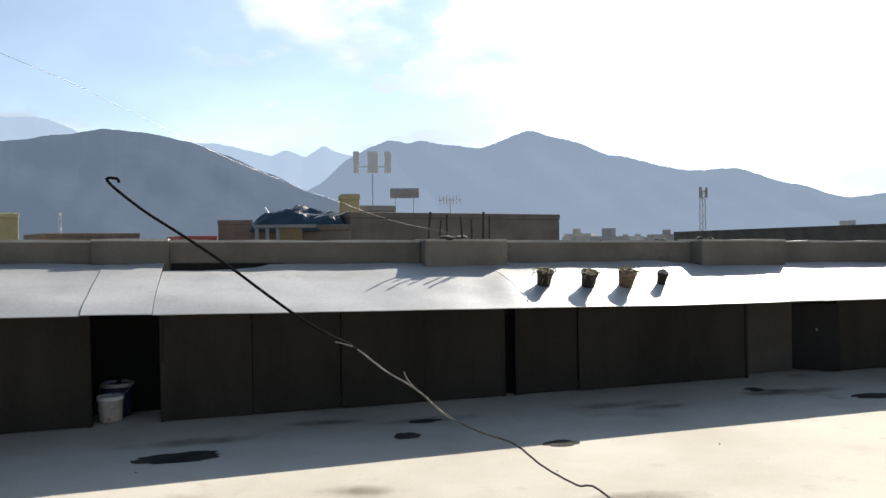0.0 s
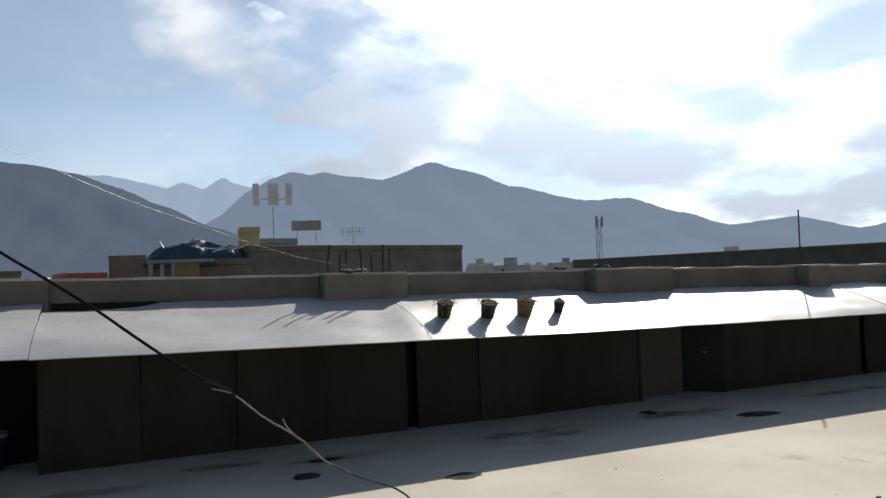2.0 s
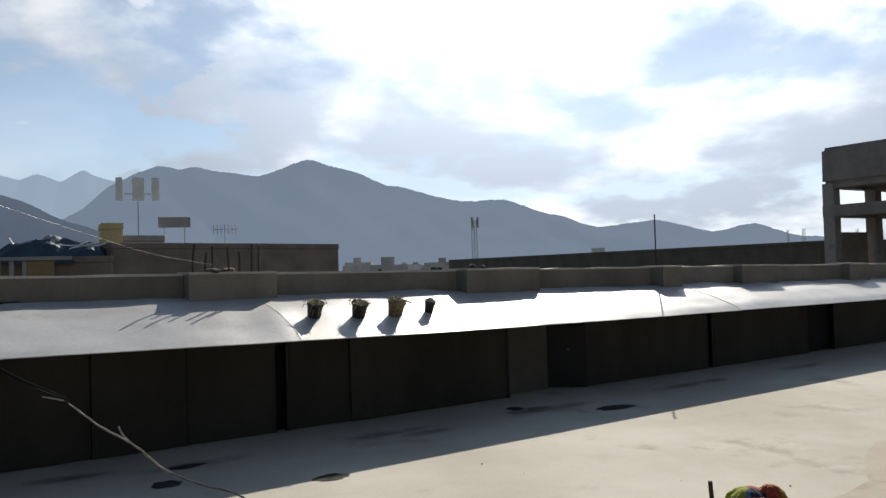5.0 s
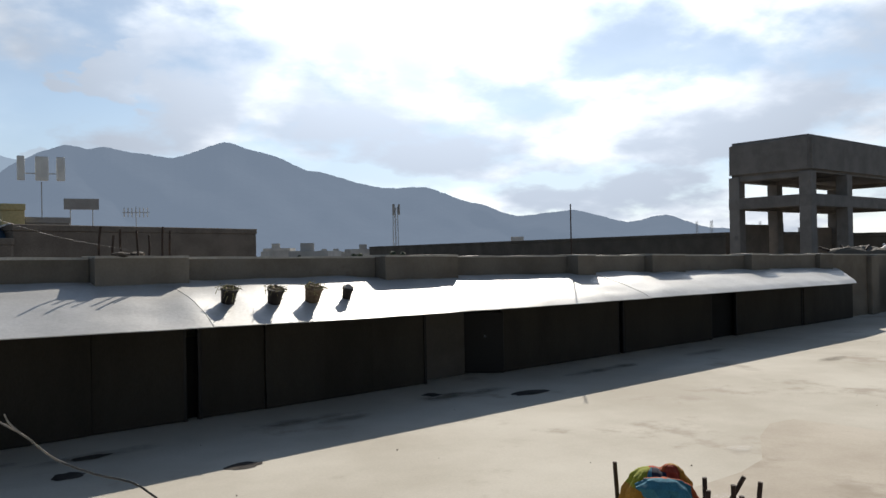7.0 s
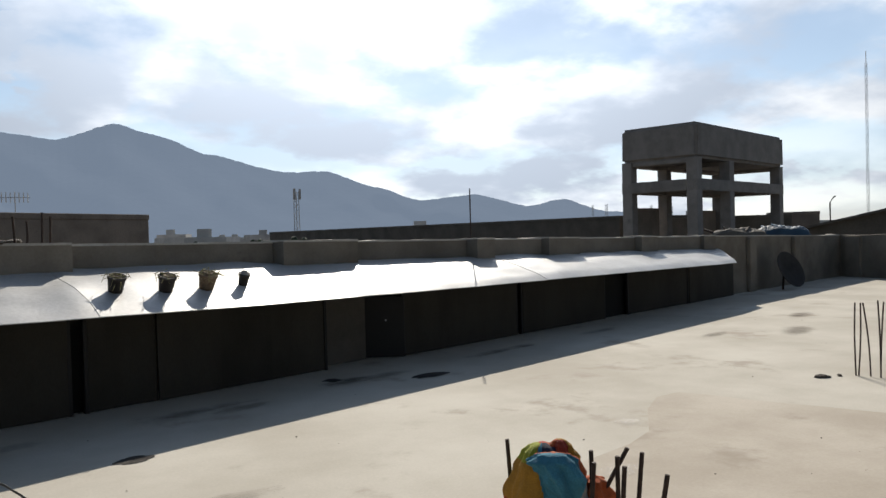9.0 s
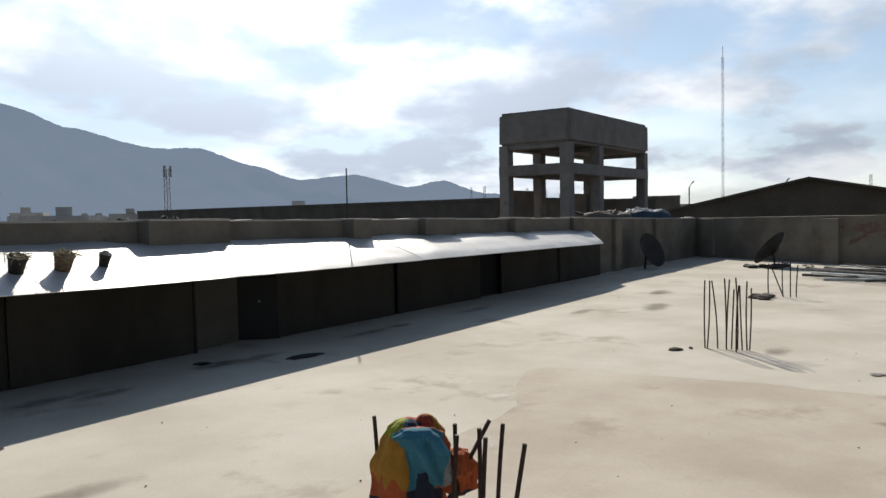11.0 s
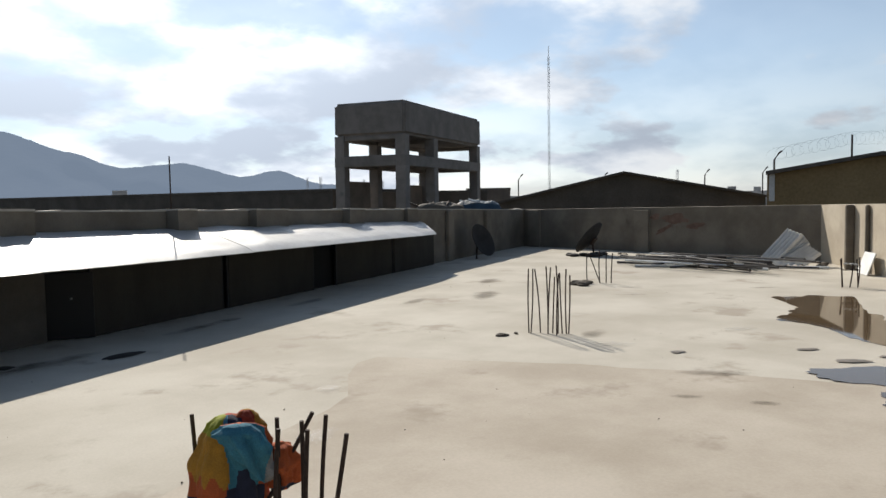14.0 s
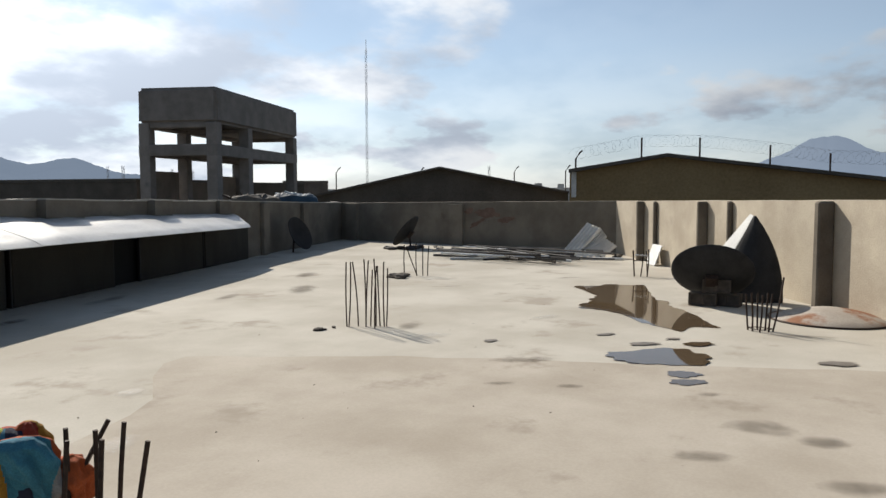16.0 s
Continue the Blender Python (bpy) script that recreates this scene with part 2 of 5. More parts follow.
def prism(bm, outline, z0, z1):
    """A closed outline (list of xy) between two heights; heights may be functions of the point."""
    f0 = z0 if callable(z0) else (lambda p: z0)
    f1 = z1 if callable(z1) else (lambda p: z1)
    lo = [bm.verts.new((p[0], p[1], f0(p))) for p in outline]
    hi = [bm.verts.new((p[0], p[1], f1(p))) for p in outline]
    n = len(outline)
    for k in range(n):
        bm.faces.new((lo[k], lo[(k + 1) % n], hi[(k + 1) % n], hi[k]))
    bm.faces.new(hi)
    bm.faces.new(lo[::-1])


def wall_run(name, a, b, thick, z0, za, zb, mat, label, side=1, steps=24):
    """An upright wall from a to b whose top runs from za to zb, a little uneven; `side` says on which hand its thickness lies."""
    a, b = Vector(a[:2]), Vector(b[:2])
    d = (b - a).normalized()
    n = Vector((-d.y, d.x)) * side * thick
    bm = bmesh.new()
    prev = None
    for i in range(steps + 1):
        t = i / steps
        p = a.lerp(b, t)
        z = za + (zb - za) * t + 0.012 * noise.noise(Vector((p.x * 1.3, p.y * 1.3, 5.0)))
        q = [bm.verts.new(c) for c in ((p.x, p.y, z0), (p.x, p.y, z), (p.x + n.x, p.y + n.y, z + 0.006), (p.x + n.x, p.y + n.y, z0))]
        if prev:
            for k in range(4):
                bm.faces.new((prev[k], prev[(k + 1) % 4], q[(k + 1) % 4], q[k]))
        else:
            bm.faces.new(q)
        prev = q
    bm.faces.new(prev[::-1])
    return setting(name, bm, mat, label, "wall")


# ---- the roof: floor, parapets, covered row ----
def par_v(u):
    return 8.45 - 0.0265 * u


def par_z(u):
    return 1.745 - 0.01435 * u - (0.0 if u < 18.8 else 0.0043 * (u - 18.8))


def row_z(u):
    """Height of the covered row's front edge."""
    return 1.04 - 0.022 * (u + 1.5) if u < 5 else 0.897 - 0.0083 * (u - 5)


ROW_V = 7.785
LIP_V = 6.90


def lip_z(u):
    """Height of the membrane's front hem."""
    return 1.7 - 0.942 * (1.615 - row_z(u * 1.0616))


def eave(t):
    """The membrane's rise from hem to parapet: steep at the eave, flatter above."""
    return 0.36 * t + 0.64 * (1 - (1 - t) ** 1.6)


def hem_z(u):
    """Height at which the membrane meets the parapet."""
    return 1.507 - 0.0179 * u


CORNER = W(26.88, par_v(26.88))
BACK_END = Vector((21.0, 5.97, 0))
RW_DIR = Vector((0.838, 0.545, 0))
RW_NEAR = BACK_END - RW_DIR * 19.5
LEFT_END = W(-7.5, par_v(-7.5))
NEAR_LEFT = Vector((-6.5, -6.0, 0))

bm = bmesh.new()
prism(bm, [LEFT_END + W(0, 0.3), CORNER + W(0.3, 0.3), BACK_END + Vector((0.3, -0.2, 0)), RW_NEAR + Vector((0.1, -0.3, 0)), NEAR_LEFT], -0.35, 0.0)
roof_floor = setting("floor", bm, M_FLOOR, "pale dusty cement screed on a flat roof", "floor")

# a later pour of screed, slightly warmer, over the near part of the roof
bm = bmesh.new()
edge = [Vector((5.73, 5.98)), Vector((6.76, 4.08)), Vector((7.39, 2.48)), Vector((8.36, -0.31)), Vector((7.9, -2.1))]
ol = []
for a, b in zip(edge, edge[1:]):
    for k in range(8):
        p = a.lerp(b, k / 8)
        w = noise.noise(Vector((p.x * 2, p.y * 2, 3))) * 0.10
        ol.append((p.x + w, p.y + w * 0.4))
ol += [(3.0, -5.4), (-3.0, -3.0), (-2.0, 0.6), (0.6, 2.95), (2.2, 3.98), (3.1, 4.42), (4.06, 4.73), (4.45, 4.95), (4.96, 5.56), (5.4, 5.93)]
prism(bm, ol, -0.05, 0.005)
setting("floor_patch", bm, M_FLOOR2, "warmer second pour of cement screed with a ragged edge", "floor")

# parapet along the covered row, in its stretches, with heavier blocks between
runs = [(-7.5, -1.31, 0), (-1.31, -0.56, 1), (-0.56, 2.16, 0), (2.16, 3.12, 1), (3.12, 5.66, 0), (5.66, 6.86, 1), (6.86, 9.28, 0), (9.28, 9.7, 1), (9.7, 11.25, 0), (11.25, 12.2, 1), (12.2, 14.4, 0), (14.4, 15.05, 1), (15.05, 17.3, 0), (17.3, 17.9, 1), (17.9, 26.88, 0)]
for i, (u0, u1, kind) in enumerate(runs):
    out = (0.0, -0.06 if u0 < 0 else (-0.24 if u0 < 10 else (-0.17 if u0 < 17 else -0.1)))[kind]
    up = (0.0, 0.012)[kind]
    a, b = W(u0 + 0.001, par_v(u0) + out), W(u1 - 0.001, par_v(u1) + out)
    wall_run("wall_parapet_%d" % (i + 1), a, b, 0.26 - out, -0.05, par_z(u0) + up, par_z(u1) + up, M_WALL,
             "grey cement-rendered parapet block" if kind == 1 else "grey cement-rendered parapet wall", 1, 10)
    bm = bmesh.new()
    va, vb = W(u0 + 0.004, par_v(u0) + out - 0.012), W(u1 - 0.004, par_v(u1) + out - 0.012)
    n = W(0, 1) * (0.29 - out)
    prev = None
    for k in range(13):
        t = k / 12
        p = va.lerp(vb, t)
        z = par_z(u0 + (u1 - u0) * t) + up - 0.008
        h = 0.026 + 0.012 * noise.noise(p * 2.3)
        q = [bm.verts.new(c) for c in ((p.x, p.y, z), (p.x, p.y, z + h), (p.x + n.x, p.y + n.y, z + h), (p.x + n.x, p.y + n.y, z))]
        if prev:
            for j in range(4):
                bm.faces.new((prev[j], prev[(j + 1) % 4], q[(j + 1) % 4], q[j]))
        else:
            bm.faces.new(q)
        prev = q
    bm.faces.new(prev[::-1])
    setting("trim_coping_%d" % (i + 1), bm, M_COPE, "rough pale cement coping on the parapet", "coping")

# piers on the parapet beyond the covered row
for u in (19.8, 22.8):
    bm = bmesh.new()
    box(bm, u, u + 0.42, par_v(u) - 0.12, par_v(u) - 0.001, 0, par_z(u) - 0.03, ROOF, 0.02)
    setting("wall_pier", bm, M_WALL, "cement-rendered pier on the parapet wall", "pier")

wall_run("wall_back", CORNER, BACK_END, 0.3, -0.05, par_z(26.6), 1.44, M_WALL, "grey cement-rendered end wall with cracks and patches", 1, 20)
bm = bmesh.new()
d = (BACK_END - CORNER).normalized()
for s in (0.0, 0.75):
    p = CORNER + d * (0.35 + s * 6.2)
    q = p + d * 0.55
    m = Matrix((( d.x, d.y, 0, p.x), (d.y, -d.x, 0, p.y), (0, 0, 1, 0), (0, 0, 0, 1)))
    box(bm, 0, 0.5, 0.002, 0.12, 0, 1.3, m, 0.015)
setting("wall_back_pier", bm, M_WALL, "shallow cement piers on the end wall", "pier")
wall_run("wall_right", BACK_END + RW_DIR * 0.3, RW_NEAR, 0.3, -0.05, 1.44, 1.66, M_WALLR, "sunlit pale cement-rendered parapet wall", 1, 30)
wall_run("wall_behind", RW_NEAR, NEAR_LEFT, 0.3, -0.05, 1.66, 1.8, M_WALL, "plain cement-rendered parapet wall", 1, 8)
wall_run("wall_left", NEAR_LEFT, LEFT_END, 0.3, -0.05, 1.8, 1.82, M_WALL, "plain cement-rendered parapet wall", 1, 8)

# piers on the sunlit wall: along the wall from its far end, width, how far it stands out
RWM = Matrix(((RW_DIR.x, -RW_DIR.y, 0, BACK_END.x), (RW_DIR.y, RW_DIR.x, 0, BACK_END.y), (0, 0, 1, 0), (0, 0, 0, 1)))
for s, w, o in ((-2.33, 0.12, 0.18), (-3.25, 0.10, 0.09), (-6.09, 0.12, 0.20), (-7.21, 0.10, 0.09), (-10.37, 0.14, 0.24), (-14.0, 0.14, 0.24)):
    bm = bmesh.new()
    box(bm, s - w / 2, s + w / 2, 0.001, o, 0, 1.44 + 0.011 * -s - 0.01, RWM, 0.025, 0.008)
    setting("wall_right_pier", bm, M_PIER_SHADE, "bare dark cement pier standing out from the sunlit wall", "pier")

# covered row: panels under a sloping membrane
row = thing("covered_row", "low row of dark panelled hatches under a sloping membrane roof", "roof cover", ROOF)
panels = [(-7.4, -4.6), (-4.6, -3.1), (-3.1, -1.23), (-0.61, 0.25), (0.25, 1.14), (1.14, 2.02), (2.02, 2.92), (3.11, 3.83), (3.83, 4.58), (4.58, 5.27), (5.27, 6.06),
          (7.41, 10.0), (10.2, 12.72), (13.64, 16.18), (16.26, 18.62)]
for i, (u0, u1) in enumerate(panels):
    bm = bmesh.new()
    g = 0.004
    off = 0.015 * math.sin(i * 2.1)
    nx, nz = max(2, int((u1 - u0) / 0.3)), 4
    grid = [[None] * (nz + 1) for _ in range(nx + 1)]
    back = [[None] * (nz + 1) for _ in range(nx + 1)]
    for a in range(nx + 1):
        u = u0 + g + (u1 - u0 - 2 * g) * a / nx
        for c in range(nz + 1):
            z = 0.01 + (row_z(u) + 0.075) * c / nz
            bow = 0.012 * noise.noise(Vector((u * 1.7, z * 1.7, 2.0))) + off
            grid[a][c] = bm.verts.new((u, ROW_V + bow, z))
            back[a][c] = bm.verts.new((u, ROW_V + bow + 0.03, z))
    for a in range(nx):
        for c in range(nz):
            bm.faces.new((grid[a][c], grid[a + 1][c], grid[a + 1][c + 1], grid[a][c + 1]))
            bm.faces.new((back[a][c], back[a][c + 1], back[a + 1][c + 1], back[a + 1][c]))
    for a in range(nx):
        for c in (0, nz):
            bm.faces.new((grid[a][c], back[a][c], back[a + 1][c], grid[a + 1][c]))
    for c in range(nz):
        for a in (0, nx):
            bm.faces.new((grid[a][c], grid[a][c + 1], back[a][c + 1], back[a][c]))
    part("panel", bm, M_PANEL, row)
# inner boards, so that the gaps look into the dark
# added near-black boards that paint the unlit depth behind the gaps
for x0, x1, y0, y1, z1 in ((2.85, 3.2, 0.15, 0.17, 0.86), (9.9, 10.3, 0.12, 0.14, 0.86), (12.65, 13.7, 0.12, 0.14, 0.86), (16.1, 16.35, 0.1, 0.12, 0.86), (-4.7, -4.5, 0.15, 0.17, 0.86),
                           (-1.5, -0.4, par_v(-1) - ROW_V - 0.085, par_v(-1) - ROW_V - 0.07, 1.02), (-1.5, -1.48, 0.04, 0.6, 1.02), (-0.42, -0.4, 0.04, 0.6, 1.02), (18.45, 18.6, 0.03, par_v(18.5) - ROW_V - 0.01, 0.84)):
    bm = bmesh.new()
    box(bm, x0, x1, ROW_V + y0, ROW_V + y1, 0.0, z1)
    part("inner_board", bm, M_BLACK, row, "near-black board standing in for the dark inside the row")
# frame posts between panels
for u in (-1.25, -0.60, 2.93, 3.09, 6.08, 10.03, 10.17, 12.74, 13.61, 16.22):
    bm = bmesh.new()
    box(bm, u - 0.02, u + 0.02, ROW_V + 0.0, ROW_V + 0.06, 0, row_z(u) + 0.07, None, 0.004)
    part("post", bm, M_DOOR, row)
# return wall of the recess, its shade put into the colour, and the dark door
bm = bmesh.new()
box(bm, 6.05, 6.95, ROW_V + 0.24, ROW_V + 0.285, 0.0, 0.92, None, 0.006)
part("recess_wall", bm, M_RECESS, row, "cement wall in the recess, coloured dark for the shade there")
bm = bmesh.new()
for p, q in (((6.93, 8.17), (7.39, 7.70)),):
    a, b = Vector((*p, 0)), Vector((*q, 0))
    d = (b - a).normalized()
    n = Vector((-d.y, d.x, 0)) * 0.03
    m = Matrix(((d.x, n.x / 0.03, 0, a.x), (d.y, n.y / 0.03, 0, a.y), (0, 0, 1, 0.012), (0, 0, 0, 1)))
    box(bm, 0, (b - a).length, -0.02, 0.02, 0, 0.85, m, 0.006)
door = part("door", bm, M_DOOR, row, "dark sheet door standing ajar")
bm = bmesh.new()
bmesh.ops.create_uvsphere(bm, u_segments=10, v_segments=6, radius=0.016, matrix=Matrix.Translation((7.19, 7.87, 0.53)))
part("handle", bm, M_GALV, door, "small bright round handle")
# near-black hatch board that paints the dark of the far opening
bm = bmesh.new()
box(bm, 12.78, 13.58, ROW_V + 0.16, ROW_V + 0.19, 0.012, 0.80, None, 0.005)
part("hatch", bm, M_DOOR, row, "near-black hatch board standing in for the dark of the far opening")

# near-black boards paint the dark gap at the parapet's foot, where the membrane has slipped
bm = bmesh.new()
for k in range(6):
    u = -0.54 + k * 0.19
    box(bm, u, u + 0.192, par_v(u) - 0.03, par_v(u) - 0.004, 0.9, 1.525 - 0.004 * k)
part("vent", bm, M_BLACK, row, "near-black boards painted as the dark gap at the parapet foot")
# membrane sheets: (start, end) with a lapped joint between; each sags and ripples
sheets = [(-7.5, -1.176, 0.00), (-1.17, -0.606, 0.008), (-0.60, 2.91, 0.002), (2.9, 6.4, 0.005), (6.4, 9.7, 0.001), (9.7, 18.15, 0.006)]
for i, (u0, u1, lift) in enumerate(sheets):
    bm = bmesh.new()
    nx, ny = max(6, int((u1 - u0) / 0.09)), 16
    top, low = [], []
    for a in range(nx + 1):
        u = u0 + (u1 - u0) * a / nx
        v1 = par_v(u) - 0.03
        zt = hem_z(u)
        if i == 2 and u < 0.45:
            cut = 0.27 * (1 - max(0, u + 0.2) / 0.65) ** 0.6
            zt -= cut * (zt - lip_z(u)) / (v1 - LIP_V)
            v1 -= cut
        bend = 0.12 * max(0.0, (u - 16.2) / 1.95)
        ct, cl = [], []
        for c in range(ny + 1):
            t = c / ny
            v = LIP_V + bend + (v1 - LIP_V - bend) * t
            z0 = lip_z(u) - 0.02 * bend
            # the sheet sags between hem and eave, with folds running down to the eave
            belly = -0.02 * math.sin(math.pi * t) * (0.4 + 1.2 * noise.noise(Vector((u * 0.6, 1.0, 4.0))))
            fold = 0.030 * math.exp(-((u - 2.75 - 0.35 * t) / 0.20) ** 2) + 0.022 * math.exp(-((u - 6.05 - 0.5 * t) / 0.16) ** 2) + 0.016 * math.exp(-((u - 10.3 - 0.6 * t) / 0.3) ** 2)
            rip = 0.016 * noise.noise(Vector((u * 1.3, v * 2.6, 9.0))) + 0.006 * noise.noise(Vector((u * 4.3, v * 4.5, 3.0)))
            lipz = -0.02 * max(0, 1 - t * 9)
            hem = 0.03 * noise.noise(Vector((u * 1.1, 0, 1))) * max(0, (t - 0.6) / 0.4)
            z = z0 + (zt - z0) * eave(t) + belly + (rip + fold * math.sin(math.pi * min(1.0, 0.25 + t))) * min(1, t * 5 + 0.15) + lift + lipz + hem
            ue = u - (1 - t) * 1.08 * max(0.0, (u - 15.0) / 3.15)
            ct.append(bm.verts.new((ue, v, z)))
            cl.append(bm.verts.new((ue, v, z - 0.008)))
        top.append(ct)
        low.append(cl)
    for a in range(nx):
        for c in range(ny):
            bm.faces.new((top[a][c], top[a + 1][c], top[a + 1][c + 1], top[a][c + 1]))
            bm.faces.new((low[a][c], low[a][c + 1], low[a + 1][c + 1], low[a + 1][c]))
    rim = [(top[a][c], top[a + 1][c], low[a + 1][c], low[a][c]) for a in range(nx) for c in (0, ny)] + [(top[a][c], top[a][c + 1], low[a][c + 1], low[a][c]) for c in range(ny) for a in (0, nx)]
    for q in rim:
        bm.faces.new([bm.verts.new(v.co) for v in q])
    part("membrane_sheet", bm, M_MEMB, row, "pale silver roofing membrane, rippled", 0.004)

# ---- beyond the roof: ground, mountains, neighbours ----
GROUND = -6.5
bm = bmesh.new()
n = 96
prev = None
for r in (0, 60, 200, 600, 1500, 3000, 4700):
    if r == 0:
        ring = [bm.verts.new((0, 0, GROUND))]
    else:
        ring = [bm.verts.new((r * math.cos(2 * math.pi * k / n), r * math.sin(2 * math.pi * k / n), GROUND)) for k in range(n)]
    if prev:
        for k in range(n):
            if len(prev) == 1:
                bm.faces.new((prev[0], ring[k], ring[(k + 1) % n]))
            else:
                bm.faces.new((prev[k], ring[k], ring[(k + 1) % n], prev[(k + 1) % n]))
    prev = ring
setting("ground", bm, M_GROUND, "dusty flat ground of the town reaching to the mountains", "ground")


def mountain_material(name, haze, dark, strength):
    """Rock and scrub far off; the haze of deep air is painted in as emission."""
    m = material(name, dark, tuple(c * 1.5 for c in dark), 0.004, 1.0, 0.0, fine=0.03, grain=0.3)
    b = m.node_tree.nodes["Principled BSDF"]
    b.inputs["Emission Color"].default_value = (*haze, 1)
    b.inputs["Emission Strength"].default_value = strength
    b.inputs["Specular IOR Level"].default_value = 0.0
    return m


def range_of(name, dist, az0, az1, crests, mat, label, seed, rough=0.10):
    """A mountain range: its summits and saddles as (azimuth, elevation), with ridges and gullies folded into the flank."""
    bm = bmesh.new()
    nx, ny = int((az1 - az0) * 8), 18

    def crest(a):
        e = crests[0][1] if a <= crests[0][0] else crests[-1][1]
        for (a0, e0), (a1, e1) in zip(crests, crests[1:]):
            if a0 <= a <= a1:
                t = (a - a0) / (a1 - a0)
                t = 0.5 * t + 0.5 * t * t * (3 - 2 * t)
                e = e0 + (e1 - e0) * t
        return e + rough * (noise.noise(Vector((a * 0.9, seed, 0))) * 0.8 + noise.noise(Vector((a * 2.7, seed, 3))) * 0.7 + noise.noise(Vector((a * 7.0, seed, 5))) * 0.4)
    rows = []
    for i in range(nx + 1):
        a = az0 + (az1 - az0) * i / nx
        top = math.tan(radians(crest(a))) * dist + 1.7
        col = []
        for j in range(ny + 1):
            t = j / ny
            fold = noise.noise(Vector((a * 0.22 + t * 2.6, t * 1.6, seed + 9))) * 0.8 + noise.noise(Vector((a * 0.5 - t * 3.4, t * 2.2, seed + 4))) * 0.3
            d = dist * (0.62 + 0.38 * t) * (1 + 0.10 * fold * math.sin(math.pi * t))
            zz = GROUND - 20 + (top - GROUND + 20) * (0.3 * t + 0.7 * t ** 1.5)
            if j == ny:
                zz, d = top, dist
            col.append(bm.verts.new(P(a, d, zz)))
        rows.append(col)
    for i in range(nx):
        for j in range(ny):
            bm.faces.new((rows[i][j], rows[i + 1][j], rows[i + 1][j + 1], rows[i][j + 1]))
    return setting(name, bm, mat, label, "mountain", True)


# The farther the range, the paler and stronger its painted haze.
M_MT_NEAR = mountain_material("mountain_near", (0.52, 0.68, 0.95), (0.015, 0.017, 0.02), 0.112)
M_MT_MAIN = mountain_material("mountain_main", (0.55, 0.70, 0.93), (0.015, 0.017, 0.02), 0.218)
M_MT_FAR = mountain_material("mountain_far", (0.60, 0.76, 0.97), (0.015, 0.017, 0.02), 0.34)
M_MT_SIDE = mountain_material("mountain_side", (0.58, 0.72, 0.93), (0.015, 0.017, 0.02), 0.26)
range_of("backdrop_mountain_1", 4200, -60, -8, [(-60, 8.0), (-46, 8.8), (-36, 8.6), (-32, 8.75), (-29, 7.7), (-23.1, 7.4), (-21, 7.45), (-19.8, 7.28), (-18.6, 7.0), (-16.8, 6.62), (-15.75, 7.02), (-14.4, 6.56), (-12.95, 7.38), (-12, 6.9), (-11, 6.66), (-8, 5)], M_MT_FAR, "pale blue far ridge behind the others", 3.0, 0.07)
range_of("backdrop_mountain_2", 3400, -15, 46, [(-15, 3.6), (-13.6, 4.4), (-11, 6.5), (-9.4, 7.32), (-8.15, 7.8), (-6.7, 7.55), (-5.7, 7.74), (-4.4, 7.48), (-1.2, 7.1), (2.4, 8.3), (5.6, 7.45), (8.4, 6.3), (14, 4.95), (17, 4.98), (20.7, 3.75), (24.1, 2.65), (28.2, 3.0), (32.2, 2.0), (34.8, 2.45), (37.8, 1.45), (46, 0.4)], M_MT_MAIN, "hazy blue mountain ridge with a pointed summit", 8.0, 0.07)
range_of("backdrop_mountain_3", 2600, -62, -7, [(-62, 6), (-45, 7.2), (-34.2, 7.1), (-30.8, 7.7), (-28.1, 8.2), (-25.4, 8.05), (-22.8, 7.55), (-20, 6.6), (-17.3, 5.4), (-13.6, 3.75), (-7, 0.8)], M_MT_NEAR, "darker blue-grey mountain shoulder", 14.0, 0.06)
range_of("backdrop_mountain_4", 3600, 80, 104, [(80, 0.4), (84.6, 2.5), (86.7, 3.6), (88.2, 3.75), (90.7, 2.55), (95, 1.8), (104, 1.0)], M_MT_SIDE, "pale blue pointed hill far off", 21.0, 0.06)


# ---- neighbours beyond the parapet ----
M_TARP = material("blue_tarpaulin", (0.015, 0.04, 0.07), (0.03, 0.07, 0.11), 1.5, 0.6, 0.2)
M_WHITE = material("white_paint", (0.66, 0.66, 0.64), (0.80, 0.80, 0.78), 2.0, 0.6, 0.05)
M_RED = material("red_sheet_roof", (0.30, 0.07, 0.05), (0.42, 0.11, 0.08), 1.0, 0.6, 0.1)
M_GREY = material("grey_paint", (0.28, 0.27, 0.26), (0.36, 0.35, 0.34), 1.0, 0.7, 0.05)


def facing(az, dist, z=0.0, turn=0.0):
    """A pose at that bearing whose x runs to the right and whose y runs away from the viewer."""
    p = P(az, dist, z)
    return Matrix.Translation(p) @ Matrix.Rotation(-radians(az + turn), 4, "Z")


